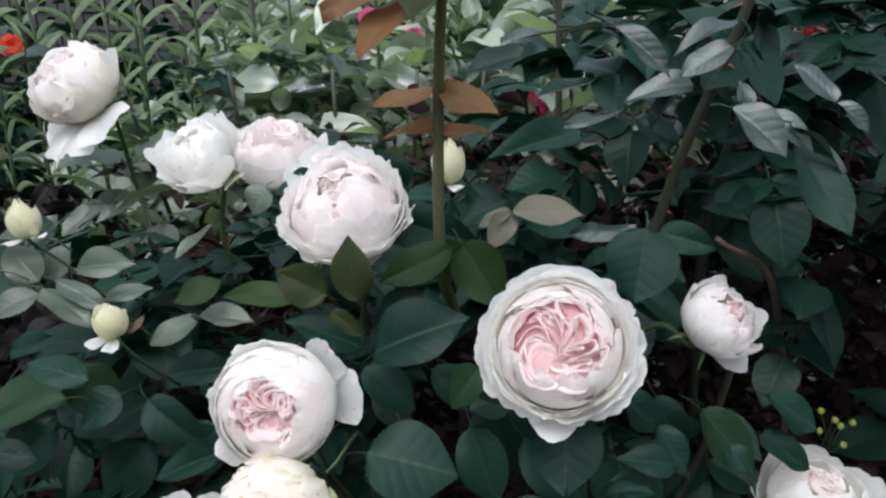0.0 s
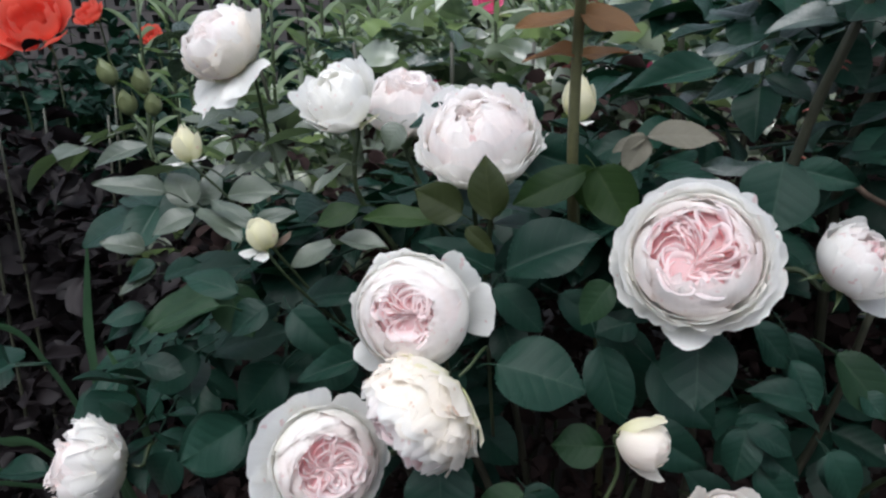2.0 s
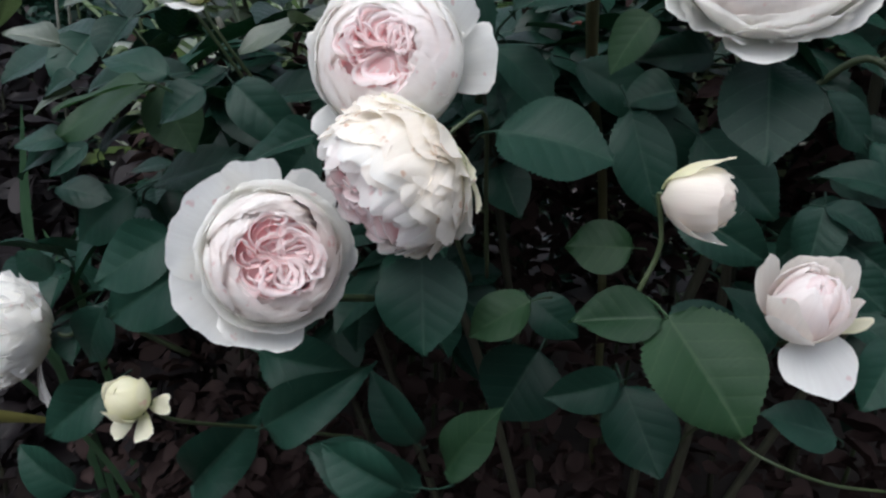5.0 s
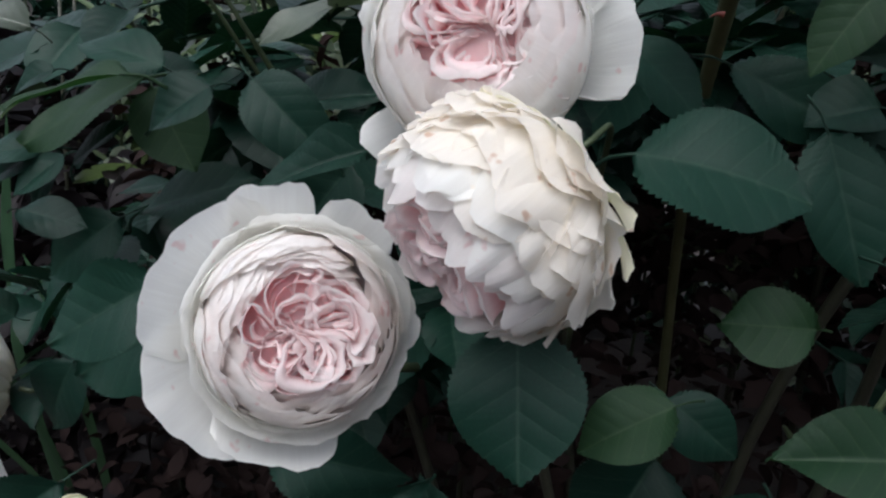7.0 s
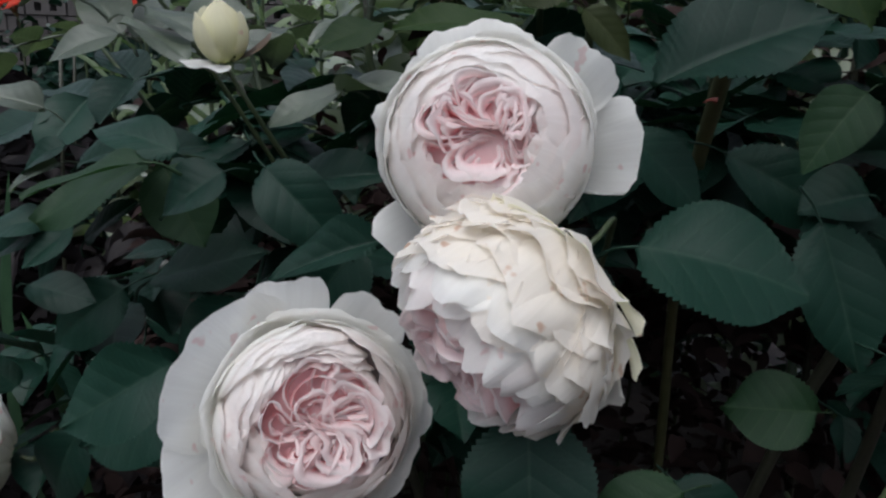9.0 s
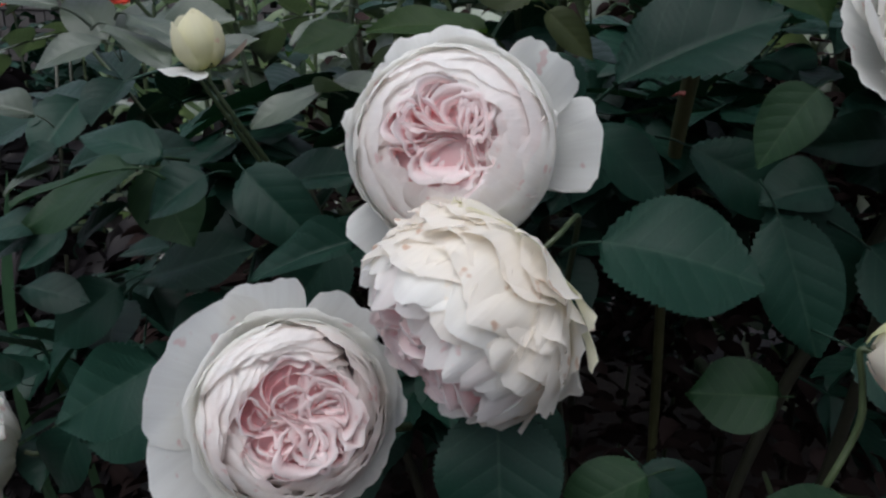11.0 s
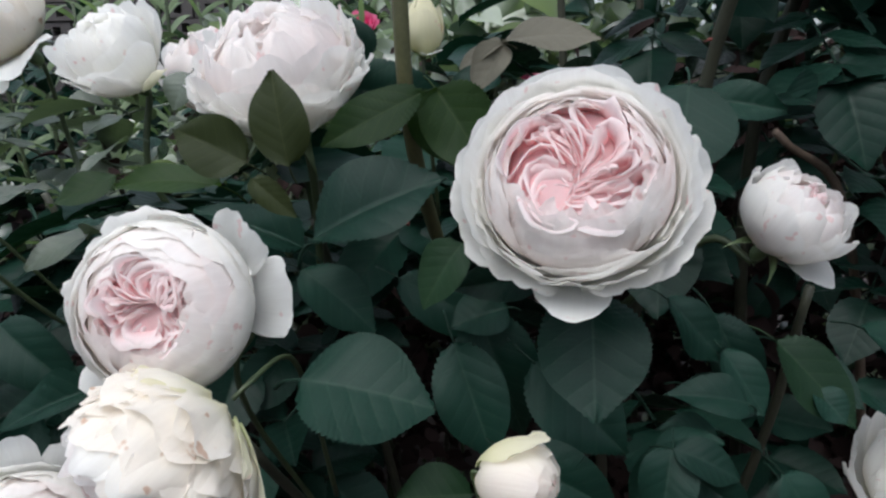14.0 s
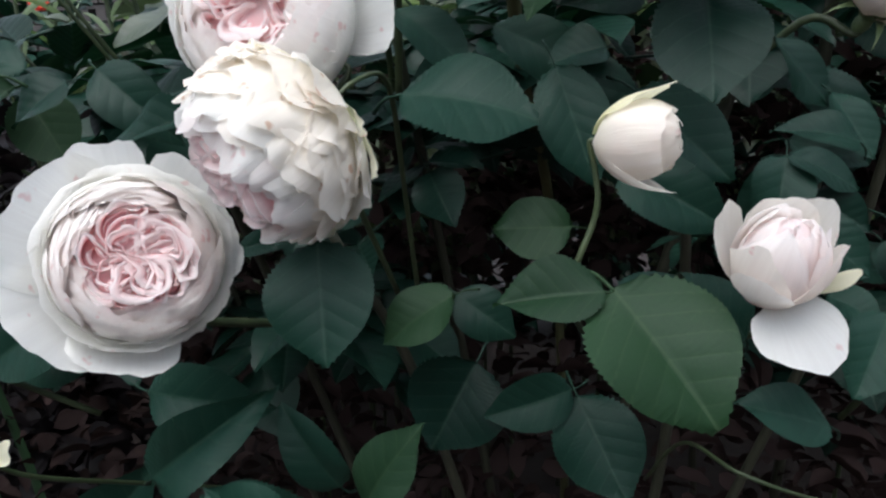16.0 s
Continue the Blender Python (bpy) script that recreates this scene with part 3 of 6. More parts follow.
bloom("rose", (0.078, 0.360, 1.0265), facing(-8, 30), 0.0350, [
    (6, WHITE, dict(cup, rho=1.05, a1=1.92, out=0.15, drop=0.05, ruff=0.05, half=0.85, roll=0.05, cut=0.18, nu=19)),
    (5, WHITE, dict(cup, rho=1.04, a1=1.98, out=0.09, drop=0.03, ruff=0.04, half=0.90, roll=0.05, cut=0.18, nu=19)),
    *rings(WHITE, 5, ((1.03, 1.74), (1.01, 1.86)), 0.05, 0.8),
    *rings(BLUSH, 5, ((0.99, 1.96), (0.97, 2.05), (0.95, 2.13), (0.93, 2.19), (0.905, 2.24), (0.88, 2.28), (0.855, 2.31), (0.83, 2.33))),
], heart=(7, 0.70, 0.15, 0.45, PINK), stem=[(0.085, 0.43, 0.95), (0.10, 0.47, 0.90)],
    label="large open blush-white rose with a quartered pink heart", extra=[
    (WHITE, dict(cup, phi=1.70, half=0.85, rho=1.0, a1=1.85, out=0.31, drop=0.06, ruff=0.04, cut=0.14, nu=27)),
    (WHITE, dict(cup, phi=0.80, half=0.50, rho=1.0, a1=1.75, out=0.30, drop=0.14, ruff=0.06, cut=0.22, notch=0.06, nu=21)),
    (WHITE, dict(cup, phi=0.12, half=0.50, rho=1.01, a1=1.75, out=0.29, drop=0.16, ruff=0.06, cut=0.20, notch=0.05, nu=21)),
    (WHITE, dict(cup, phi=-0.45, half=0.56, rho=1.02, a1=1.75, out=0.36, drop=0.16, ruff=0.06, cut=0.15, nu=21)),
    (WHITE, dict(cup, phi=-1.10, half=0.50, rho=1.0, a1=1.75, out=0.26, drop=0.14, ruff=0.06, cut=0.2, notch=0.06, nu=21)),
    (WHITE, dict(cup, phi=-1.60, half=0.58, rho=1.01, a1=1.80, out=0.47, drop=0.18, ruff=0.04, cut=0.0, peak=0.46, notch=0.0, nu=21)),
    (WHITE, dict(cup, phi=-2.15, half=0.52, rho=1.0, a1=1.75, out=0.26, drop=0.16, ruff=0.06, cut=0.15, nu=21)),
    (WHITE, dict(cup, phi=3.50, half=0.56, rho=1.02, a1=1.75, out=0.36, drop=0.16, ruff=0.06, cut=0.18, nu=21)),
    (WHITE, dict(cup, phi=2.75, half=0.60, rho=1.01, a1=1.78, out=0.27, drop=0.12, ruff=0.05, cut=0.14, nu=21)),
    (BLUSH, dict(cup, phi=-1.55, half=0.95, rho=0.90, a1=2.40, ruff=0.03, cut=0.2, roll=0.0, nu=21)),
    (BLUSH, dict(cup, phi=-0.75, half=0.70, rho=0.87, a1=2.36, ruff=0.04, cut=0.25, roll=0.0, nu=21)),
    (BLUSH, dict(cup, phi=-2.35, half=0.75, rho=0.86, a1=2.40, ruff=0.04, cut=0.25, roll=0.0, nu=21)),
    (BLUSH, dict(cup, phi=-1.80, half=0.60, rho=0.82, a1=2.52, ruff=0.05, cut=0.25, roll=0.0, nu=21)),
    (BLUSH, dict(cup, phi=-1.15, half=0.50, rho=0.80, a1=2.50, ruff=0.05, cut=0.3, roll=0.0, nu=21))])

bloom("rose", (-0.090, 0.371, 0.974), facing(0, 16), 0.0365, [
    *[(4, WHITE if k < 3 else BLUSH, dict(cup, rho=r, a1=a, ruff=0.018, half=1.05, tight=0.25, roll=0.03, cut=0.22, nu=21)) for k, (r, a) in enumerate(
        ((1.03, 1.86), (1.01, 2.04), (0.99, 2.18), (0.965, 2.30), (0.94, 2.40), (0.91, 2.48), (0.88, 2.54)))],
    *rings(BLUSH, 5, ((0.85, 2.56), (0.82, 2.55), (0.785, 2.53), (0.745, 2.50), (0.70, 2.46))),
], heart=(6, 0.54, 0.30, 0.60, PINK), stem=[(-0.066, 0.408, 0.953), (-0.074, 0.402, 0.936), (-0.072, 0.415, 0.90), (-0.06, 0.47, 0.82)],
    label="cupped white rose with a pink heart above a fading one", stem_radius=0.0013, extra=[
    (WHITE, dict(cup, phi=0.10, half=0.55, rho=1.0, a1=1.70, out=0.44, drop=0.22, ruff=0.04, cut=0.42, nu=21)),
    (WHITE, dict(cup, phi=0.78, half=0.42, rho=1.0, a1=1.78, out=0.34, drop=0.15, ruff=0.06)),
    (WHITE, dict(cup, phi=1.75, half=0.75, rho=1.01, a1=1.95, out=0.12, drop=0.03, ruff=0.06, cut=0.25, notch=0.05, nu=21)),
    (WHITE, dict(cup, phi=2.7, half=0.5, rho=1.0, a1=1.92, out=0.10, drop=0.03, ruff=0.06)),
    (WHITE, dict(cup, phi=3.95, half=0.34, rho=1.0, a1=1.7, out=0.42, drop=0.3, ruff=0.03, cut=0.3))])

bloom("rose", (-0.1385, 0.331, 0.881), facing(31, 19), 0.0332, [
    (5, WHITE, dict(cup, rho=1.05, a1=1.84, out=0.10, drop=0.05, ruff=0.04, half=0.95, nu=21)),
    *rings(WHITE, 5, ((1.03, 1.84), (1.01, 1.95))),
    *rings(BLUSH, 5, ((0.99, 2.04), (0.97, 2.10), (0.95, 2.15), (0.93, 2.18), (0.91, 2.21), (0.885, 2.23), (0.86, 2.25), (0.83, 2.27), (0.80, 2.28), (0.765, 2.28), (0.73, 2.27))),
], heart=(8, 0.60, 0.14, 0.45, PINK), stem=[(-0.16, 0.40, 0.83), (-0.13, 0.47, 0.80)],
    label="full open white rose with wide outer petals and pink heart", extra=[
    (WHITE, dict(cup, phi=2.55, half=0.85, rho=1.0, a1=1.76, out=0.50, drop=0.06, ruff=0.045, cut=0.08, nu=27)),
    (WHITE, dict(cup, phi=1.75, half=0.45, rho=1.02, a1=1.76, out=0.46, drop=0.06, ruff=0.045, cut=0.15, notch=0.06, nu=21)),
    (WHITE, dict(cup, phi=3.65, half=0.75, rho=1.01, a1=1.74, out=0.50, drop=0.08, ruff=0.045, cut=0.10, nu=25)),
    (WHITE, dict(cup, phi=4.45, half=0.65, rho=1.0, a1=1.74, out=0.40, drop=0.10, ruff=0.045, cut=0.12, nu=21)),
    (WHITE, dict(cup, phi=5.45, half=0.60, rho=1.01, a1=1.74, out=0.14, drop=0.12, ruff=0.045, cut=0.12, nu=21)),
    (WHITE, dict(cup, phi=0.15, half=0.60, rho=1.0, a1=1.74, out=0.24, drop=0.16, ruff=0.045, cut=0.12, nu=21)),
    (WHITE, dict(cup, phi=0.95, half=0.45, rho=1.01, a1=1.74, out=0.36, drop=0.12, ruff=0.045, cut=0.15, nu=21))])

old = dict(sz=0.86, half=0.66, curl=0.02, ruff=0.06, cut=0.22, roll=0.02, tight=1.5)
bloom("rose", (-0.0775, 0.326, 0.924), facing(-46, -32), 0.0370, [
    *[(7, AGED, dict(old, rho=1.05 - 0.015 * k, a1=1.10 + 0.095 * k, half=0.56)) for k in range(10)],
    (7, WHITE, dict(old, rho=0.90, a1=2.04)),
    (6, WHITE, dict(old, rho=0.88, a1=2.14)),
    (6, BLUSH, dict(old, rho=0.86, a1=2.26)),
    (6, BLUSH, dict(old, rho=0.82, a1=2.36)),
], heart=(6, 0.56, 0.1, 0.5, PINK), stem=[(-0.044, 0.376, 0.950), (-0.044, 0.400, 0.936), (-0.048, 0.44, 0.89), (-0.05, 0.48, 0.82)], sepal_bend=1.2, stem_radius=0.0012,
    label="fading cream rose with shingled petals, nodding below another rose", calyx=False, extra=[
    (CREAM, dict(old, phi=-0.55, half=0.14, rho=1.07, a1=1.05, out=0.10, ruff=0.05, cut=0.5)),
    (CREAM, dict(old, phi=-0.05, half=0.16, rho=1.07, a1=0.95, out=0.16, ruff=0.05, cut=0.5)),
    (AGED, dict(old, phi=0.55, half=0.50, rho=1.08, a1=1.05, out=0.14, ruff=0.06)),
    (CREAM, dict(old, phi=1.5, half=0.5, rho=1.06, a1=1.0, ruff=0.05)),
    (CREAM, dict(old, phi=2.4, half=0.4, rho=1.06, a1=1.05, ruff=0.05))])

bloom("rose", (-0.064, 0.466, 1.0725), facing(-12, 58), 0.0385, [
    (5, WHITE, dict(cup, rho=1.03, a1=1.8, out=0.16, drop=0.06, ruff=0.07, half=0.85, cut=0.15, nu=23)),
    *[(4, WHITE if k < 3 else BLUSH, dict(cup, rho=1.03 - 0.026 * k, a1=1.70 + 0.135 * k, out=0.10 - 0.012 * k, ruff=0.075, half=0.92, cut=0.12, roll=0.06, tight=1.3, nu=25)) for k in range(7)],
    (3, BLUSH, dict(cup, rho=0.82, a1=2.70, ruff=0.07, half=1.15, cut=0.1, tight=1.2, nu=25)),
    (3, BLUSH, dict(cup, rho=0.78, a1=2.86, ruff=0.06, half=1.2, cut=0.1, tight=1.2, nu=25)),
], heart=(4, 0.34, 0.20, 0.52, BLUSH), stem=[(-0.06, 0.51, 1.0), (-0.07, 0.55, 0.93)],
    label="ruffled blush-white rose behind a dark olive leaf", extra=[
    (WHITE, dict(cup, phi=-0.1, half=0.5, rho=1.0, a1=1.8, out=0.34, drop=0.06, ruff=0.08, cut=0.2, peak=0.14, nu=21)),
    (WHITE, dict(cup, phi=1.2, half=0.55, rho=1.0, a1=2.0, out=0.20, ruff=0.10, cut=0.15, notch=0.06, nu=21)),
    (WHITE, dict(cup, phi=2.5, half=0.5, rho=1.0, a1=1.9, out=0.28, drop=0.0, ruff=0.09, cut=0.15, nu=21)),
    (WHITE, dict(cup, phi=3.5, half=0.45, rho=1.0, a1=1.8, out=0.16, drop=0.12, ruff=0.09, cut=0.15, nu=21)),
    (WHITE, dict(cup, phi=-0.9, half=0.45, rho=1.0, a1=1.6, out=0.18, drop=0.25, ruff=0.08, cut=0.2, nu=21)),
    (WHITE, dict(cup, phi=-1.5, half=0.4, rho=1.0, a1=1.7, out=0.1, drop=0.3, ruff=0.06))])

bloom("rose", (-0.086, 0.545, 1.078), facing(10, 66), 0.0315, [
    (6, WHITE, dict(cup, rho=1.0, a1=1.8, out=0.34, drop=0.05, ruff=0.09)),
    (6, WHITE, dict(cup, rho=0.95, a1=2.0, out=0.1, ruff=0.07)),
    (6, BLUSH, dict(cup, rho=0.8, a1=2.3, ruff=0.05)),
], heart=(4, 0.5, 0.1, 0.5, BLUSH), stem=[(-0.09, 0.60, 1.0), (-0.09, 0.64, 0.92)], label="white rose half hidden behind a ruffled one")

bloom("rose", (-0.204, 0.566, 1.0865), facing(-20, 48), 0.0300, [
    (3, WHITE, dict(sz=0.98, half=1.15, rho=0.98, a1=2.05, out=0.20, ruff=0.09, cut=0.15, nu=25, taper=0.3, roll=0.08)),
    (3, WHITE, dict(sz=1.02, half=1.20, rho=0.90, a1=2.25, out=0.08, ruff=0.08, cut=0.15, nu=25, taper=0.3)),
    (3, WHITE, dict(sz=1.05, half=1.25, rho=0.84, a1=2.50, ruff=0.07, cut=0.15, nu=25, taper=0.2)),
    (3, WHITE, dict(sz=1.06, half=1.3, rho=0.78, a1=2.85, ruff=0.05, cut=0.1, nu=21)),
    (2, WHITE, dict(sz=1.05, half=1.6, rho=0.66, a1=3.2, ruff=0.05, cut=0.0, notch=0.0)),
], stem=[(-0.20, 0.59, 1.0), (-0.17, 0.62, 0.93)], label="half-open white rose on an upright stalk", extra=[
    (WHITE, dict(sz=1.05, phi=3.1, half=0.60, rho=1.0, a1=1.95, out=0.55, ruff=0.10, cut=0.2, notch=0.06, nu=23, taper=0.3)),
    (WHITE, dict(sz=1.10, phi=1.2, half=0.62, rho=0.98, a1=2.20, out=0.42, ruff=0.10, cut=0.2, peak=0.14, nu=23, taper=0.3)),
    (WHITE, dict(sz=1.0, phi=4.4, half=0.70, rho=1.02, a1=1.85, out=0.18, drop=0.10, ruff=0.09, cut=0.2, nu=21, taper=0.3)),
    (WHITE, dict(sz=1.0, phi=5.2, half=0.55, rho=1.0, a1=1.80, out=0.24, drop=0.06, ruff=0.09, cut=0.2, nu=21, taper=0.3)),
    (CREAM, dict(sz=1.0, phi=-0.35, half=0.40, rho=1.0, a1=1.6, out=0.52, drop=0.15, ruff=0.06, cut=0.2, peak=0.2))])

bloom("rose", (-0.163, 0.640, 1.078), facing(20, 74), 0.042, [
    (6, WHITE, dict(cup, rho=1.0, a1=1.8, out=0.16, ruff=0.05)),
    (6, BLUSH, dict(cup, rho=0.94, a1=2.05, ruff=0.05)),
    (7, BLUSH, dict(cup, rho=0.84, a1=2.25, ruff=0.05)),
    (6, BLUSH, dict(cup, rho=0.70, a1=2.4, ruff=0.05)),
], heart=(4, 0.5, 0.15, 0.5, BLUSH), stem=[(-0.15, 0.66, 0.98), (-0.12, 0.68, 0.90)], label="opening white rose beside a half-open one")

flat = dict(cup, sz=0.82)
bloom("rose", (-0.402, 0.728, 1.128), facing(-35, 46), 0.0450, [
    (5, AGED, dict(flat, rho=1.02, a1=1.8, ruff=0.09, half=0.76, roll=0.06, nu=21)),
    (5, AGED, dict(flat, rho=1.0, a1=2.05, ruff=0.08, half=0.76, roll=0.05, nu=21)),
    (5, WHITE, dict(flat, rho=0.98, a1=2.2, ruff=0.06, half=0.8, nu=19)),
    (5, BLUSH, dict(flat, rho=0.96, a1=2.36, ruff=0.05, half=0.85)),
    (5, BLUSH, dict(flat, rho=0.92, a1=2.50, ruff=0.04, half=0.85)),
    (5, BLUSH, dict(flat, rho=0.88, a1=2.58, ruff=0.04, half=0.85)),
], heart=(6, 0.46, 0.2, 0.54, BLUSH), stem=[(-0.38, 0.79, 1.0), (-0.34, 0.76, 0.9)], label="globe-shaped blush rose with drooping outer petals", extra=[
    (WHITE, dict(cup, phi=-0.45, half=0.58, rho=1.0, a1=1.40, out=0.62, drop=0.44, ruff=0.08, cut=0.08, notch=0.10, nu=25, roll=0.12)),
    (WHITE, dict(cup, phi=-1.15, half=0.55, rho=1.02, a1=1.42, out=0.64, drop=0.52, ruff=0.08, cut=0.10, notch=0.06, nu=25, roll=0.10)),
    (WHITE, dict(cup, phi=-1.90, half=0.62, rho=1.0, a1=1.42, out=0.56, drop=0.56, ruff=0.08, cut=0.08, notch=0.08, nu=25, roll=0.12)),
    (WHITE, dict(cup, phi=-2.4, half=0.40, rho=1.02, a1=1.45, out=0.28, drop=0.50, ruff=0.12, cut=0.12, nu=23)),
    (AGED, dict(cup, phi=0.55, half=0.36, rho=1.02, a1=2.00, out=0.38, ruff=0.09, cut=0.12, notch=0.06, nu=21))])

bloom("rose", (0.206, 0.485, 0.9905), facing(42, 52), 0.0290, [
    (4, WHITE, dict(sz=0.84, half=0.95, rho=1.0, a1=2.0, out=0.06, ruff=0.11, nu=21, taper=0.25)),
    (4, WHITE, dict(sz=0.84, half=0.95, rho=0.94, a1=2.25, ruff=0.10, nu=21, taper=0.25)),
    (4, BLUSH, dict(sz=0.84, half=0.95, rho=0.88, a1=2.45, ruff=0.09, nu=21)),
    (4, BLUSH, dict(sz=0.84, half=1.0, rho=0.83, a1=2.62, ruff=0.06)),
    (4, BLUSH, dict(sz=0.84, half=1.0, rho=0.78, a1=2.78, ruff=0.05)),
], heart=(4, 0.22, 0.34, 0.54, PINK), stem=[(0.17, 0.52, 0.97), (0.13, 0.55, 0.92)], label="half-open white rose with one pointed hanging petal", extra=[
    (WHITE, dict(sz=0.9, phi=-1.00, half=0.95, rho=1.0, a1=1.40, out=0.42, drop=0.52, ruff=0.04, cut=0.0, notch=0.0, peak=0.40, nu=23)),
    (WHITE, dict(sz=0.84, phi=-0.3, half=0.60, rho=1.02, a1=1.95, out=0.24, ruff=0.08, cut=0.15, peak=0.12, nu=21)),
    (WHITE, dict(sz=0.84, phi=0.9, half=0.60, rho=1.02, a1=2.05, out=0.14, ruff=0.08, cut=0.2, nu=21)),
    (WHITE, dict(sz=0.84, phi=2.4, half=0.8, rho=1.02, a1=2.05, out=0.10, ruff=0.08, cut=0.2, nu=21, taper=0.2))])

bloom("rose", (-0.455, 0.478, 0.734), facing(-55, 14), 0.0430, [
    *[(6, WHITE, dict(sz=0.9, half=0.6, rho=1.03 - 0.012 * k, a1=1.35 + 0.13 * k, ruff=0.12, cut=0.3, roll=0.07, tight=1.6)) for k in range(6)],
    (6, BLUSH, dict(cup, rho=0.93, a1=2.15, ruff=0.06, half=0.7)),
    (6, BLUSH, dict(cup, rho=0.87, a1=2.3, ruff=0.06, half=0.7)),
], heart=(4, 0.52, 0.3, 0.6, BLUSH), stem=[(-0.42, 0.55, 0.72), (-0.36, 0.6, 0.66)], label="shaggy overblown white rose low on the bush", calyx=False, extra=[
    (WHITE, dict(cup, phi=-0.9, half=0.3, rho=1.02, a1=1.0, out=0.75, drop=0.7, ruff=0.08, cut=0.4)),
    (WHITE, dict(cup, phi=-1.5, half=0.3, rho=1.02, a1=1.0, out=0.55, drop=0.45, ruff=0.08, cut=0.4)),
    (WHITE, dict(cup, phi=0.9, half=0.28, rho=1.02, a1=1.0, out=0.35, drop=0.1, ruff=0.08, cut=0.4))])

bloom("rose", (0.311, 0.505, 0.826), facing(5, 72), 0.043, [
    (5, WHITE, dict(sz=0.95, half=0.85, rho=1.0, a1=1.95, out=0.12, ruff=0.06, cut=0.35)),
    (5, WHITE, dict(sz=0.95, half=0.85, rho=0.90, a1=2.2, ruff=0.05, cut=0.3)),
    (5, WHITE, dict(sz=0.95, half=0.85, rho=0.80, a1=2.40, ruff=0.05)),
    (4, WHITE, dict(sz=0.95, half=1.0, rho=0.70, a1=2.65, ruff=0.05)),
], heart=(3, 0.30, 0.4, 0.62, BLUSH), stem=[(0.30, 0.58, 0.76), (0.27, 0.64, 0.66)], label="open white rose low on the bush", extra=[
    (WHITE, dict(sz=0.95, phi=3.3, half=0.55, rho=1.0, a1=1.85, out=0.35, ruff=0.05, cut=0.3)),
    (WHITE, dict(sz=0.95, phi=0.1, half=0.5, rho=1.0, a1=1.9, out=0.25, ruff=0.05, cut=0.4))])

bloom("rose", (0.285, 0.480, 0.700), facing(-5, 60), 0.036, [
    (5, WHITE, dict(sz=0.95, half=0.95, rho=1.0, a1=1.95, out=0.10, ruff=0.06, cut=0.25, nu=19)),
    (5, WHITE, dict(sz=0.95, half=0.95, rho=0.93, a1=2.2, ruff=0.05, cut=0.2, nu=19)),
    (4, WHITE, dict(sz=0.95, half=1.0, rho=0.84, a1=2.45, ruff=0.05)),
    (4, WHITE, dict(sz=0.95, half=1.0, rho=0.76, a1=2.7, ruff=0.05)),
], heart=(3, 0.26, 0.4, 0.62, BLUSH), stem=[(0.25, 0.50, 0.672), (0.19, 0.47, 0.694), (0.14, 0.46, 0.716), (0.12, 0.52, 0.70), (0.11, 0.60, 0.62)], stem_radius=0.0012,
    label="rounded white rose low beside the half-open ivory one")

# ---- half-open flowers and buds ----
bloom("rosebud", (0.0560, 0.320, 0.9280), facing(66, 6), 0.0142, [
    (3, PEACH, dict(sz=1.1, half=1.2, rho=0.95, a1=2.45, ruff=0.03, cut=0.1, nu=21, taper=0.15)),
    (3, PEACH, dict(sz=1.1, half=1.3, rho=0.89, a1=2.75, ruff=0.03, cut=0.0, notch=0.0, nu=21)),
    (2, PEACH, dict(sz=1.1, half=1.7, rho=0.84, a1=3.2, ruff=0.02, cut=0.0, notch=0.0)),
], stem=[(0.0425, 0.327, 0.914), (0.0425, 0.326, 0.900), (0.034, 0.33, 0.868), (0.05, 0.40, 0.82), (0.07, 0.50, 0.78)], label="plump ivory rosebud with folded outer petals",
    category="rosebud", group="buds of the bush", stem_radius=0.0011, calyx=False, extra=[
    (PEACH, dict(sz=1.12, phi=3.14, half=1.25, rho=1.01, a1=2.30, out=0.04, ruff=0.04, cut=0.1, nu=23, taper=0.15)),
    (PEACH, dict(sz=1.12, phi=0.2, half=1.1, rho=1.00, a1=2.20, out=0.04, ruff=0.04, cut=0.1, nu=21, taper=0.15)),
    (CREAM, dict(sz=1.15, phi=1.55, half=0.80, rho=1.04, a1=2.20, out=0.20, ruff=0.05, cut=0.05, notch=0.0, peak=0.22, point=0.36, roll=0.14, nu=23, taper=0.2)),
    (PEACH, dict(sz=1.12, phi=-1.75, half=1.20, rho=1.04, a1=2.10, out=0.36, ruff=0.04, cut=0.0, notch=0.0, peak=0.42, point=0.22, nu=23, taper=0.2))])

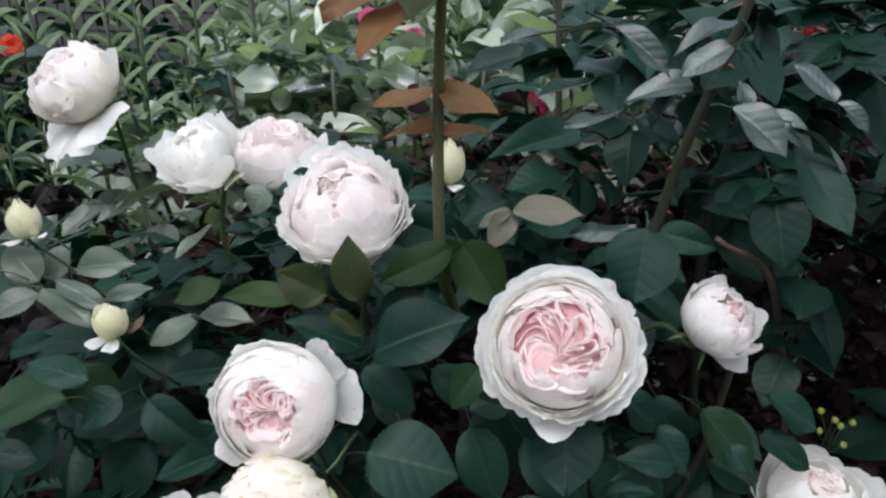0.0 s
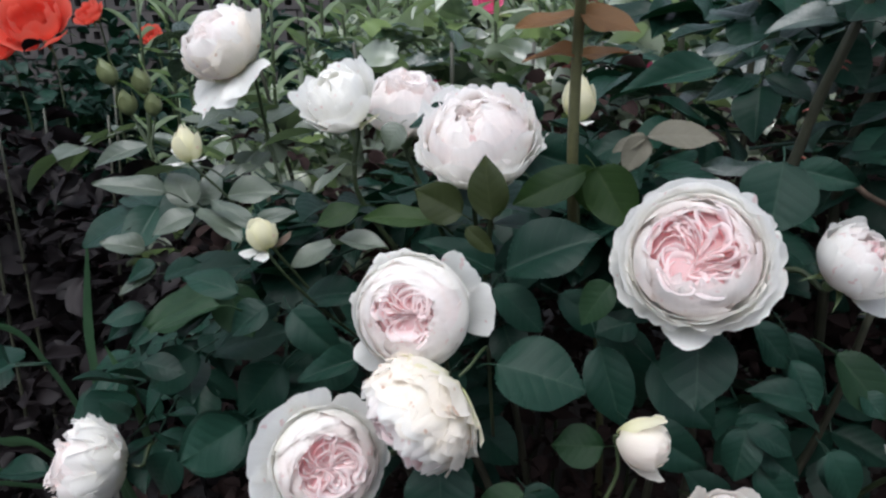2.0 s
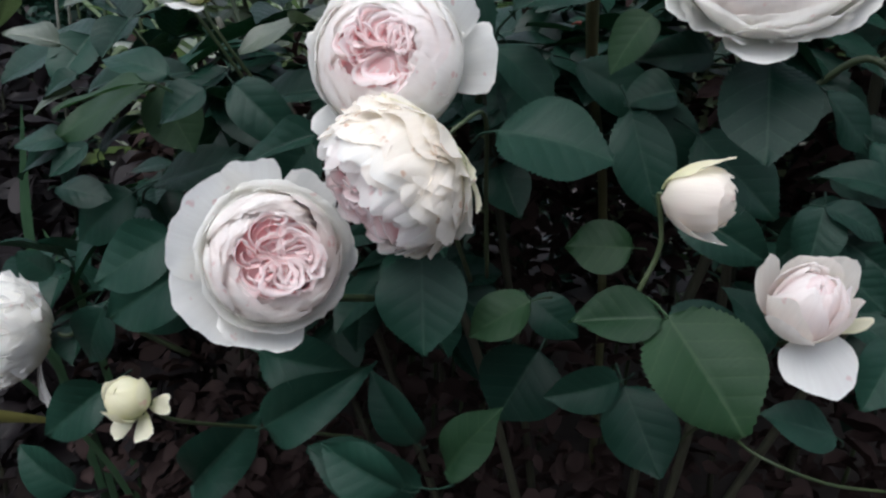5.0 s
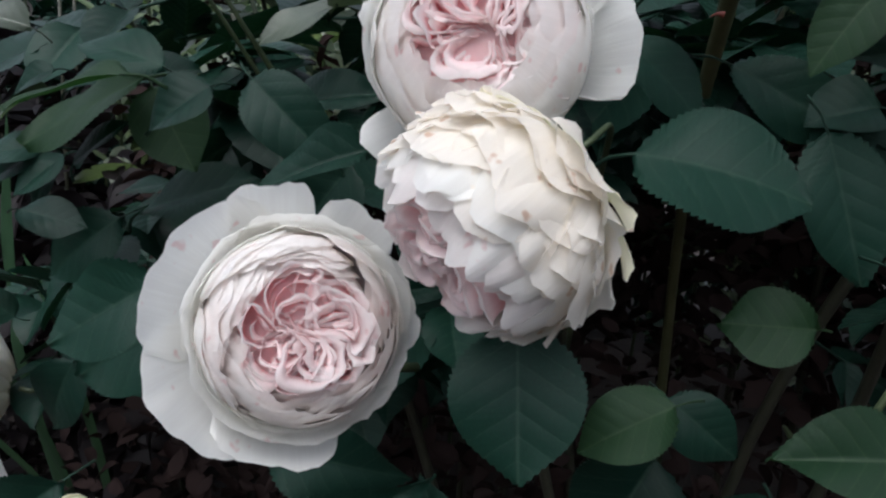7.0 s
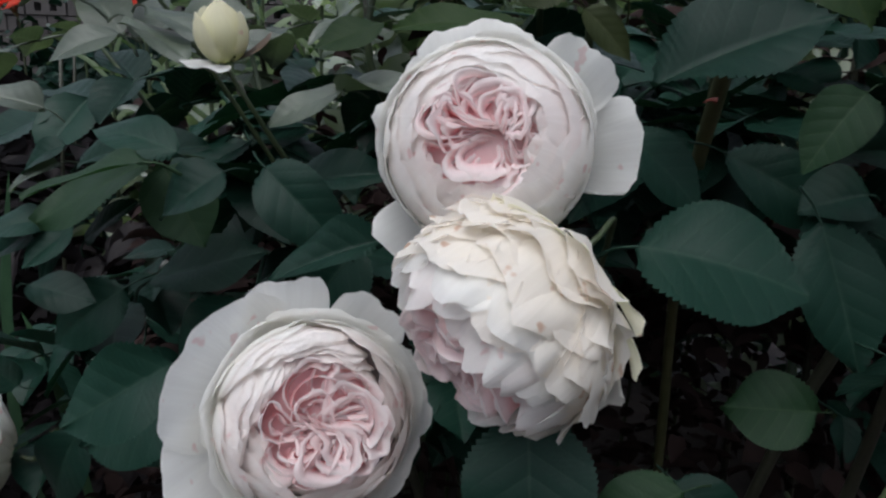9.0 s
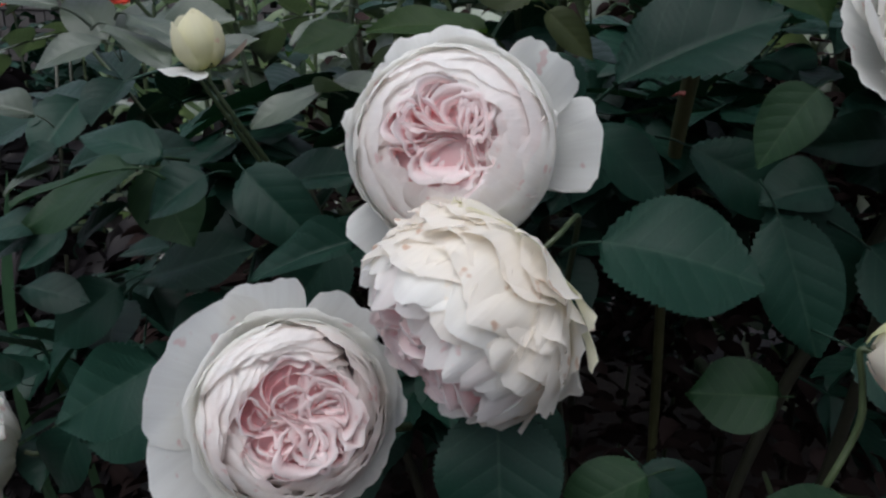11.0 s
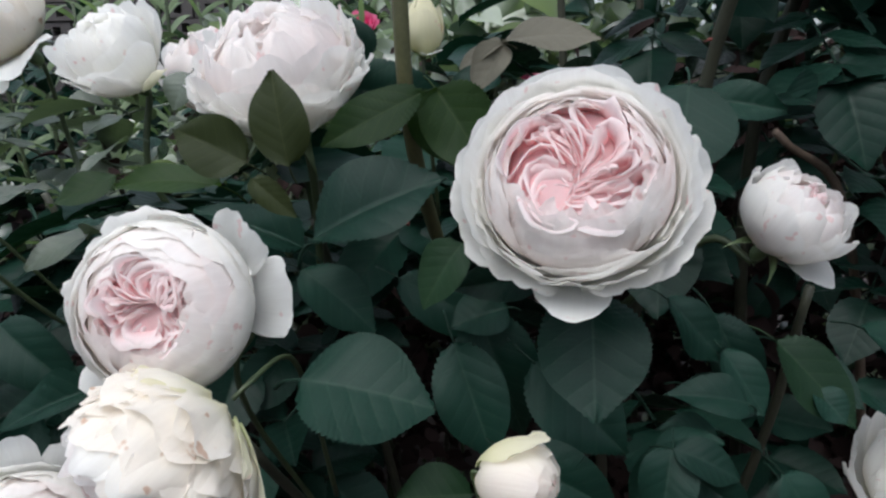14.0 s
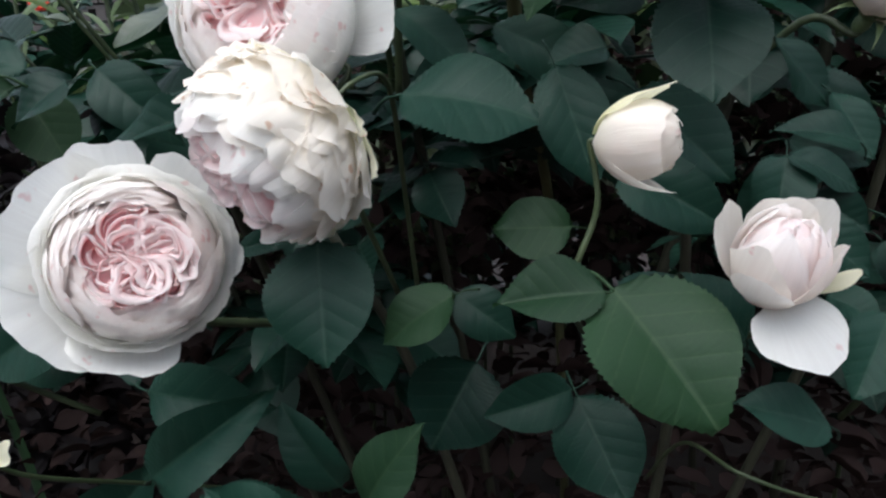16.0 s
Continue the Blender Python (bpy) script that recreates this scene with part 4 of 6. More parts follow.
bloom("rosebud", (0.101, 0.310, 0.889), facing(6, 52), 0.0180, [
    (3, PEACH, dict(sz=1.2, half=1.05, rho=0.94, a1=2.30, out=0.10, ruff=0.07, cut=0.05, peak=0.26, notch=0.0, nu=21, taper=0.42, point=0.16)),
    (3, BLUSH, dict(sz=1.35, half=1.15, rho=0.84, a1=2.50, ruff=0.06, cut=0.25, nu=19)),
    (3, BLUSH, dict(sz=1.45, half=1.1, rho=0.74, a1=2.65, ruff=0.06, cut=0.25)),
    (3, BLUSH, dict(sz=1.5, half=1.2, rho=0.66, a1=2.85, ruff=0.05, cut=0.1, notch=0.0)),
    (2, PINK, dict(sz=1.45, half=1.7, rho=0.62, a1=3.4, ruff=0.02, cut=0.0, notch=0.0)),
], stem=[(0.12, 0.36, 0.87), (0.13, 0.42, 0.82), (0.11, 0.52, 0.76)], label="half-open ivory rose with a fallen-back lower petal",
    category="rosebud", group="buds of the bush", stem_radius=0.0013, calyx=False, extra=[
    (PEACH, dict(sz=1.2, phi=2.45, half=0.72, rho=1.00, a1=2.10, out=0.34, ruff=0.08, cut=0.0, notch=0.0, peak=0.40, nu=23, taper=0.4, point=0.34)),
    (PEACH, dict(sz=1.2, phi=0.70, half=0.72, rho=1.01, a1=2.10, out=0.32, ruff=0.08, cut=0.0, notch=0.0, peak=0.40, nu=23, taper=0.4, point=0.30)),
    (WHITE, dict(sz=1.1, phi=4.1, half=0.85, rho=1.0, a1=2.05, out=0.08, ruff=0.06, cut=0.1, peak=0.25, notch=0.0, nu=21, taper=0.4)),
    (WHITE, dict(sz=1.0, phi=-1.20, half=1.00, rho=1.0, a1=1.25, out=0.95, drop=0.72, ruff=0.05, cut=0.05, peak=0.22, notch=0.0, nu=21)),
    (CREAM, dict(sz=1.0, phi=-0.25, half=0.28, rho=1.02, a1=1.7, out=0.42, drop=0.1, ruff=0.05, cut=0.4, peak=0.3))])


def bud(place, axis, size, stem, label, coat=CREAM, bend=2.6, long=1.06, point=0.5, skirt=()):
    """A closed bud. skirt: small loosened petals at its foot, as (phi, material)."""
    return bloom("rosebud", place, axis, size, [
        (3, coat, dict(sz=long, half=1.05, rho=1.0, a1=2.35, ruff=0.08, nu=13, nv=11, cut=0.20, peak=0.15, out=0.06, point=point, roll=0.04, taper=0.15)),
        (3, coat, dict(sz=long, half=1.3, rho=0.93, a1=2.95, ruff=0.03, nu=13, nv=11, cut=0.03, point=point * 1.3, roll=0.0, taper=0.15)),
        (2, coat, dict(sz=long, half=1.7, rho=0.90, a1=3.2, ruff=0.01, nu=13, nv=11, cut=0.0, notch=0.0, point=point * 1.3, roll=0.0, taper=0.15)),
    ], stem=stem, label=label, category="rosebud", group="buds of the bush", stem_radius=0.0011, sepal_bend=bend, extra=[
        (coat2, dict(sz=1.0, phi=phi, half=0.55, rho=1.02, a1=1.05, out=0.85, drop=drop, ruff=0.08, cut=0.6)) for phi, drop, coat2 in skirt])


bud((-0.287, 0.451, 1.060), facing(-20, 80), 0.0112, [(-0.27, 0.47, 1.02), (-0.25, 0.49, 0.98), (-0.22, 0.54, 0.90)], "pale yellow rosebud with white loosened petals below",
    skirt=((3.0, -0.2, WHITE), (4.6, 0.15, WHITE), (-0.2, -0.1, WHITE)))
bud((-0.208, 0.406, 1.008), facing(10, 68), 0.0112, [(-0.20, 0.42, 0.975), (-0.19, 0.45, 0.94), (-0.18, 0.52, 0.88)], "pale yellow rosebud with a browned sepal",
    skirt=((3.9, 0.1, WHITE), (4.8, 0.1, WHITE), (0.1, -0.5, TWIG)), point=0.25)
bud((0.005, 0.522, 1.092), facing(5, 80), 0.0130, [(0.006, 0.525, 1.05), (0.01, 0.55, 0.98)], "pale yellow rosebud behind the copper shoot", skirt=((5.0, 0.1, WHITE),))
bud((-0.207, 0.298, 0.811), facing(-15, 42), 0.0120, [(-0.198, 0.325, 0.782), (-0.185, 0.40, 0.73), (-0.15, 0.50, 0.66)], "round pale yellow rosebud low on the bush", long=0.98, point=0.0,
    skirt=((0.2, 0.0, CREAM), (-0.9, 0.1, CREAM), (-1.9, 0.1, CREAM)))
for k, (dx, dz, s) in enumerate([(-0.022, 0.019, 0.0105), (0.010, 0.010, 0.0100), (-0.004, -0.012, 0.0105), (0.020, -0.014, 0.0095)]):
    bud((-0.462 + dx, 0.636 + 0.01 * (k % 2), 1.080 + dz), facing(-35 + 20 * k, 68), s, [(-0.452 + dx * 0.5, 0.64, 1.045 + dz * 0.5), (-0.437, 0.635, 1.01), (-0.37, 0.64, 0.93)],
        "tight green rosebud in a cluster", BUD_GREEN, 0.25, 1.15, 0.5)

# ---- the tall shoot with copper young leaves ----
shoot = new("rose_shoot")
shoot.location = (0, 0, 0)
tagged(shoot, "upright green rose shoot with copper young leaves and red thorns", "rose shoot")
SHOOT = [(0.06, 0.86, 0.0), (0.055, 0.84, 0.5), (0.035, 0.76, 0.80), (0.012, 0.58, 0.94), (0.005, 0.455, 1.04), (0.004, 0.433, 1.144), (0.008, 0.40, 1.21), (0.012, 0.38, 1.30)]
shoot_stalk = part("stalk", tube(SHOOT, 0.0056, 0.0028, 10, 8, 0.06), SHOOT_BARK, shoot)
for p, side in (((0.008, 0.452, 1.047), 1), ((0.000, 0.437, 1.125), -1), ((0.009, 0.425, 1.165), 1), ((0.001, 0.47, 0.99), -1)):
    cone = [(0, 0, 0.0), (side * 0.003, 0, 0.0003), (side * 0.006, 0, -0.0012)]
    part("thorn", tube([Vector(p) + Vector(q) for q in cone], 0.0016, 0.0002, 6, 3), THORN, shoot_stalk)
leaf(shoot, (0.004, 0.430, 1.156), (-0.035, 0.424, 1.1515), 0.017, LEAF_COPPER, (0, -0.55, 0.85), 0)
leaf(shoot, (0.005, 0.428, 1.158), (0.041, 0.416, 1.1485), 0.022, LEAF_COPPER, (0, -0.65, 0.75), 0)
leaf(shoot, (0.005, 0.436, 1.133), (-0.030, 0.430, 1.1335), 0.014, LEAF_COPPER, (0, -0.50, 0.85), 1)
leaf(shoot, (0.005, 0.436, 1.132), (0.037, 0.422, 1.1365), 0.014, LEAF_COPPER, (0, -0.45, 0.9), 0)
leaf(shoot, (0.008, 0.395, 1.222), (-0.030, 0.345, 1.187), 0.028, LEAF_COPPER, (-0.3, -0.5, 0.8), 0)
leaf(shoot, (0.008, 0.398, 1.228), (-0.047, 0.35, 1.205), 0.026, LEAF_COPPER, (-0.3, -0.5, 0.8), 5)
leaf(shoot, (0.008, 0.398, 1.226), (-0.002, 0.34, 1.203), 0.030, LEAF_OLIVE, (-0.3, -0.6, 0.8), 0)
leaf(shoot, (0.008, 0.398, 1.226), (0.03, 0.345, 1.215), 0.028, LEAF_YOUNG, (0.2, -0.5, 0.8), 5)


# ---- the blades that stand out singly, from stalk to tip ----
leaf(bush, (-0.036, 0.372, 0.942), (0.020, 0.360, 0.943), 0.052, LEAF, (0, -0.62, 0.78))
leaf(bush, (-0.034, 0.401, 0.996), (0.022, 0.395, 1.029), 0.044, LEAF, (0, -0.62, 0.78))
leaf(bush, (0.034, 0.385, 0.998), (0.015, 0.374, 0.976), 0.023, LEAF_YOUNG, (0, -0.62, 0.78))
leaf(bush, (0.086, 0.375, 0.982), (0.085, 0.342, 0.940), 0.044, LEAF, (0, -1, 0.45))
leaf(bush, (0.029, 0.392, 0.952), (0.047, 0.378, 0.902), 0.033, LEAF, (0, -1, 0.45))
leaf(bush, (0.067, 0.400, 0.980), (0.030, 0.385, 0.979), 0.020, LEAF, (0, -1, 0.45))
leaf(bush, (0.0475, 0.312, 0.878), (0.0815, 0.283, 0.8425), 0.054, LEAF_YOUNG, (0, -0.62, 0.78), 3)
leaf(bush, (0.046, 0.310, 0.877), (0.007, 0.305, 0.876), 0.025, LEAF_YOUNG, (0, -0.62, 0.78))
leaf(bush, (0.050, 0.325, 0.872), (0.098, 0.335, 0.864), 0.022, LEAF, (0, -0.62, 0.78))
leaf(bush, (0.037, 0.385, 0.882), (0.003, 0.378, 0.883), 0.030, LEAF_YOUNG, (0, -1, 0.45))
leaf(bush, (-0.067, 0.345, 0.886), (-0.061, 0.322, 0.840), 0.046, LEAF, (0, -1, 0.45))
leaf(bush, (-0.012, 0.352, 0.861), (-0.044, 0.345, 0.843), 0.027, LEAF_YOUNG, (0, -0.62, 0.78))
leaf(bush, (-0.013, 0.365, 0.857), (0.012, 0.355, 0.842), 0.024, LEAF, (0, -1, 0.45))
leaf(bush, (-0.008, 0.405, 0.807), (-0.030, 0.385, 0.767), 0.053, LEAF, (0, -1, 0.25))
leaf(bush, (0.039, 0.385, 0.803), (0.001, 0.370, 0.793), 0.028, LEAF, (0, -1, 0.25))
leaf(bush, (0.041, 0.390, 0.798), (0.063, 0.360, 0.760), 0.043, LEAF, (0, -1, 0.25))
leaf(bush, (0.126, 0.315, 0.826), (0.091, 0.303, 0.841), 0.022, LEAF, (0, -0.62, 0.78))
leaf(bush, (-0.167, 0.360, 0.759), (-0.101, 0.340, 0.814), 0.035, LEAF, (0, -1, 0.25))
leaf(bush, (-0.048, 0.320, 0.777), (-0.031, 0.300, 0.823), 0.027, LEAF_YOUNG, (0, -0.62, 0.78))
leaf(bush, (-0.069, 0.310, 0.769), (-0.107, 0.300, 0.794), 0.031, LEAF, (0, -1, 0.25))
leaf(bush, (-0.079, 0.390, 0.740), (-0.104, 0.375, 0.784), 0.030, LEAF, (0, -1, 0.25))
leaf(bush, (0.129, 0.430, 0.961), (0.158, 0.430, 0.930), 0.026, LEAF, (0, -0.62, 0.78))
leaf(bush, (0.143, 0.440, 0.913), (0.178, 0.430, 0.904), 0.025, LEAF, (0, -0.62, 0.78))
leaf(bush, (0.120, 0.370, 0.915), (0.114, 0.355, 0.887), 0.025, LEAF, (0, -0.62, 0.78))
leaf(bush, (0.120, 0.370, 0.915), (0.149, 0.365, 0.907), 0.019, LEAF, (0, -0.62, 0.78))
leaf(bush, (0.132, 0.375, 0.898), (0.153, 0.365, 0.886), 0.019, LEAF, (0, -1, 0.45))
leaf(bush, (0.120, 0.400, 0.900), (0.148, 0.400, 0.910), 0.016, LEAF, (0, -0.15, 1))
leaf(bush, (0.206, 0.490, 0.917), (0.242, 0.460, 0.893), 0.026, LEAF, (0, -0.62, 0.78))
leaf(bush, (0.064, 0.400, 0.940), (0.105, 0.385, 0.903), 0.038, LEAF, (0, -1, 0.45))
leaf(bush, (0.055, 0.370, 0.910), (0.099, 0.360, 0.889), 0.031, LEAF, (0, -1, 0.45))
leaf(bush, (-0.044, 0.415, 0.979), (-0.007, 0.405, 0.957), 0.029, LEAF, (0, -0.62, 0.78))
leaf(bush, (-0.129, 0.375, 0.935), (-0.173, 0.365, 0.921), 0.023, LEAF, (0, -0.62, 0.78))
leaf(bush, (-0.188, 0.400, 0.956), (-0.148, 0.385, 0.926), 0.030, LEAF, (0, -1, 0.45))
leaf(bush, (-0.219, 0.375, 0.873), (-0.267, 0.360, 0.843), 0.042, LEAF, (0, -1, 0.45))
leaf(bush, (-0.244, 0.400, 0.954), (-0.290, 0.378, 0.942), 0.029, LEAF_YOUNG, (0, -0.15, 1))
leaf(bush, (-0.214, 0.415, 0.950), (-0.241, 0.400, 0.932), 0.029, LEAF, (0, -0.62, 0.78))
leaf(bush, (-0.239, 0.420, 0.956), (-0.286, 0.420, 0.973), 0.024, LEAF, (0, -0.62, 0.78))
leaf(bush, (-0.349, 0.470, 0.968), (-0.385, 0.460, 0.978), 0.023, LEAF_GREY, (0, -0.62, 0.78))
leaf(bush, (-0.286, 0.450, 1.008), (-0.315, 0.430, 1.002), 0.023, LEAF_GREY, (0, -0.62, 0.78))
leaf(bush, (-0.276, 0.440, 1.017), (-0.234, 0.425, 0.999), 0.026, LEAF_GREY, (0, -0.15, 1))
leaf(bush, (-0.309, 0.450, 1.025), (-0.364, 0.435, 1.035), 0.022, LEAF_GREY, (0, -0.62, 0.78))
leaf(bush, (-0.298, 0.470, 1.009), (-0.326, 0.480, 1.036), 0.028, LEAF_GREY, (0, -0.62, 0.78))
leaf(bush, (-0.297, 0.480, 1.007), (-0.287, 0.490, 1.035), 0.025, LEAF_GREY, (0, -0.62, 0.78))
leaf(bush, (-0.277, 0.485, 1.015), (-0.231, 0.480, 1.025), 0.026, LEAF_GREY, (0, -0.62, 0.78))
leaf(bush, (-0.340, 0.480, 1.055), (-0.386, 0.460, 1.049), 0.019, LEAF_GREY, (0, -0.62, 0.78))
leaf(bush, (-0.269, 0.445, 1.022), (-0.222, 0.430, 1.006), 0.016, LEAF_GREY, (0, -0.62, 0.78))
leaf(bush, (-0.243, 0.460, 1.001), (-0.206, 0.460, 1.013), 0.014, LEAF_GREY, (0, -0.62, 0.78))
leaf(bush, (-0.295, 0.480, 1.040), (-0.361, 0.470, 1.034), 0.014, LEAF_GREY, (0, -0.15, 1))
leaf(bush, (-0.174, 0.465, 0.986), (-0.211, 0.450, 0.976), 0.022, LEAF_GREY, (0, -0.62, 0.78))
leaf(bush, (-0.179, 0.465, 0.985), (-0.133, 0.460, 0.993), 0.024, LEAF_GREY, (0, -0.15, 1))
leaf(bush, (-0.362, 0.500, 0.944), (-0.393, 0.490, 0.933), 0.020, LEAF, (0, -0.62, 0.78))
leaf(bush, (-0.378, 0.500, 0.897), (-0.410, 0.480, 0.893), 0.028, LEAF, (0, -0.62, 0.78))
leaf(bush, (-0.362, 0.500, 0.893), (-0.387, 0.480, 0.870), 0.026, LEAF, (0, -0.62, 0.78))
leaf(bush, (-0.356, 0.500, 0.932), (-0.319, 0.500, 0.950), 0.025, LEAF, (0, -0.62, 0.78))
leaf(bush, (-0.343, 0.520, 0.850), (-0.397, 0.500, 0.810), 0.045, LEAF, (0, -1, 0.25))
leaf(bush, (-0.252, 0.520, 0.841), (-0.300, 0.500, 0.804), 0.042, LEAF, (0, -1, 0.25))
leaf(bush, (-0.272, 0.500, 0.792), (-0.350, 0.480, 0.748), 0.057, LEAF, (0, -1, 0.25))
leaf(bush, (-0.313, 0.500, 0.863), (-0.236, 0.500, 0.892), 0.040, LEAF, (0, -0.62, 0.78))
leaf(bush, (-0.340, 0.500, 0.938), (-0.271, 0.500, 0.953), 0.034, LEAF, (0, -0.62, 0.78))
leaf(bush, (-0.210, 0.470, 0.933), (-0.154, 0.460, 0.954), 0.033, LEAF, (0, -0.62, 0.78))
leaf(bush, (-0.045, 0.410, 1.028), (-0.050, 0.402, 1.068), 0.028, LEAF_OLIVE, (0, -1, 0.45))
leaf(bush, (-0.066, 0.415, 1.029), (-0.097, 0.410, 1.046), 0.029, LEAF_OLIVE, (0, -1, 0.45))
leaf(bush, (-0.089, 0.440, 1.015), (-0.139, 0.430, 1.028), 0.021, LEAF_LIT, (0, -0.62, 0.78))
leaf(bush, (-0.153, 0.460, 1.019), (-0.188, 0.450, 1.005), 0.021, LEAF_LIT, (0, -0.62, 0.78))
leaf(bush, (0.014, 0.430, 1.059), (-0.033, 0.420, 1.037), 0.025, LEAF_LIT, (0, -1, 0.45))
leaf(bush, (0.020, 0.435, 1.060), (0.046, 0.420, 1.023), 0.035, LEAF_LIT, (0, -1, 0.45))
leaf(bush, (0.007, 0.445, 1.060), (0.029, 0.440, 1.025), 0.023, LEAF_LIT, (0, -1, 0.45))
leaf(bush, (-0.045, 0.425, 0.987), (-0.095, 0.420, 1.011), 0.025, LEAF, (0, -0.62, 0.78))
leaf(bush, (-0.061, 0.405, 1.023), (-0.042, 0.400, 1.008), 0.013, LEAF_OLIVE, (0, -1, 0.45))
leaf(bush, (-0.000, 0.430, 0.971), (0.049, 0.420, 0.947), 0.029, LEAF, (0, -1, 0.45))
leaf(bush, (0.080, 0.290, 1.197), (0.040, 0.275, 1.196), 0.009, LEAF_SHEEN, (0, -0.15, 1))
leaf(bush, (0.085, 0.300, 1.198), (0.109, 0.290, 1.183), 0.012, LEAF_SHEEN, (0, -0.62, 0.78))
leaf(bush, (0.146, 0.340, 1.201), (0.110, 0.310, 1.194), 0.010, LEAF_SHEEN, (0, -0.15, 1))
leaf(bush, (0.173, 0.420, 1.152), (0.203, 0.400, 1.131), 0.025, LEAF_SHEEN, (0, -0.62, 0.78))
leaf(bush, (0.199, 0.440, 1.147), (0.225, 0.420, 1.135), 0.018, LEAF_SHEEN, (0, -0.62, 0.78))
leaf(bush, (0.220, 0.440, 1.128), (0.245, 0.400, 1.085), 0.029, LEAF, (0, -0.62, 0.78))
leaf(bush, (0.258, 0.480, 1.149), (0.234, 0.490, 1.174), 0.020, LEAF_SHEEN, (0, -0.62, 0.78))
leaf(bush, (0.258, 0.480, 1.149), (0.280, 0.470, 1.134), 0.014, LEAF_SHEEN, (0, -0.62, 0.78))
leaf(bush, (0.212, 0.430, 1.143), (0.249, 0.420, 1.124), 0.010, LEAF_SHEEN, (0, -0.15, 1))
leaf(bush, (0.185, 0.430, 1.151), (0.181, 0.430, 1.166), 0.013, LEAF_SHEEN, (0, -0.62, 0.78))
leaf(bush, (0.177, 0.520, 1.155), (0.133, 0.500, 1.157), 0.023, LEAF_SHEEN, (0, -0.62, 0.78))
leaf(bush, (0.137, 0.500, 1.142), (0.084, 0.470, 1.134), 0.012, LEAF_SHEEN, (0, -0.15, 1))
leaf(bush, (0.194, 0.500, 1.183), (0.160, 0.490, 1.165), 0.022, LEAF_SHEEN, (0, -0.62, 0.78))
leaf(bush, (0.103, 0.520, 1.121), (0.027, 0.500, 1.107), 0.024, LEAF, (0, -0.62, 0.78))
leaf(bush, (0.051, 0.440, 1.081), (0.093, 0.430, 1.090), 0.022, LEAF_PALE, (0, -0.62, 0.78))
leaf(bush, (0.052, 0.440, 1.080), (0.037, 0.430, 1.059), 0.019, LEAF_PALE, (0, -0.62, 0.78))
leaf(bush, (0.051, 0.440, 1.080), (0.029, 0.440, 1.075), 0.013, LEAF_PALE, (0, -0.62, 0.78))
leaf(bush, (0.145, 0.500, 1.054), (0.093, 0.480, 1.056), 0.017, LEAF_SHEEN, (0, -0.62, 0.78))
leaf(bush, (0.146, 0.480, 1.061), (0.138, 0.455, 1.015), 0.053, LEAF, (0, -1, 0.45))
leaf(bush, (0.159, 0.500, 1.052), (0.195, 0.480, 1.049), 0.025, LEAF, (0, -1, 0.45))
leaf(bush, (0.050, 0.520, 1.068), (0.012, 0.500, 1.058), 0.023, LEAF, (0, -0.62, 0.78))
leaf(bush, (-0.027, 0.520, 1.077), (-0.048, 0.500, 1.110), 0.023, LEAF, (0, -0.62, 0.78))
leaf(bush, (-0.139, 0.530, 1.072), (-0.151, 0.520, 1.054), 0.027, LEAF_GREY, (0, -0.62, 0.78))
leaf(bush, (-0.091, 0.500, 1.089), (-0.125, 0.500, 1.075), 0.021, LEAF, (0, -0.62, 0.78))
leaf(bush, (-0.016, 0.500, 1.054), (-0.033, 0.500, 1.065), 0.025, LEAF, (0, -0.62, 0.78))
leaf(bush, (-0.046, 0.480, 1.065), (0.031, 0.470, 1.050), 0.036, LEAF, (0, -1, 0.45))
leaf(bush, (-0.192, 0.550, 1.032), (-0.223, 0.530, 1.018), 0.019, LEAF_GREY, (0, -0.15, 1))
leaf(bush, (-0.235, 0.600, 1.053), (-0.293, 0.580, 1.046), 0.017, LEAF_GREY, (0, -0.15, 1))
leaf(bush, (-0.339, 0.550, 1.086), (-0.353, 0.530, 1.095), 0.013, LEAF_YOUNG, (0, -0.15, 1))
leaf(bush, (0.255, 0.500, 0.923), (0.299, 0.500, 0.895), 0.031, LEAF, (0, -0.62, 0.78))
leaf(bush, (0.196, 0.470, 0.926), (0.236, 0.450, 0.886), 0.035, LEAF_YOUNG, (0, -0.62, 0.78))
leaf(bush, (0.254, 0.500, 0.888), (0.295, 0.490, 0.866), 0.027, LEAF, (0, -0.62, 0.78))
leaf(bush, (0.157, 0.450, 0.947), (0.182, 0.440, 0.900), 0.030, LEAF, (0, -1, 0.45))
leaf(bush, (0.053, 0.420, 0.959), (0.027, 0.410, 0.955), 0.030, LEAF, (0, -0.62, 0.78))
leaf(bush, (0.039, 0.420, 0.956), (0.061, 0.400, 0.902), 0.040, LEAF, (0, -1, 0.45))
leaf(bush, (-0.354, 0.450, 0.872), (-0.313, 0.450, 0.867), 0.025, LEAF, (0, -0.62, 0.78))
leaf(bush, (-0.316, 0.450, 0.900), (-0.285, 0.450, 0.926), 0.021, LEAF, (0, -0.62, 0.78))
leaf(bush, (-0.135, 0.420, 0.861), (-0.099, 0.420, 0.871), 0.015, LEAF, (0, -1, 0.45))
leaf(bush, (-0.187, 0.400, 0.787), (-0.119, 0.380, 0.786), 0.041, LEAF, (0, -1, 0.25))
leaf(bush, (-0.267, 0.360, 0.775), (-0.304, 0.340, 0.745), 0.035, LEAF, (0, -1, 0.25))
leaf(bush, (0.125, 0.380, 0.907), (0.106, 0.370, 0.887), 0.023, LEAF, (0, -1, 0.45))
leaf(bush, (0.128, 0.370, 0.889), (0.153, 0.360, 0.868), 0.024, LEAF, (0, -1, 0.45))
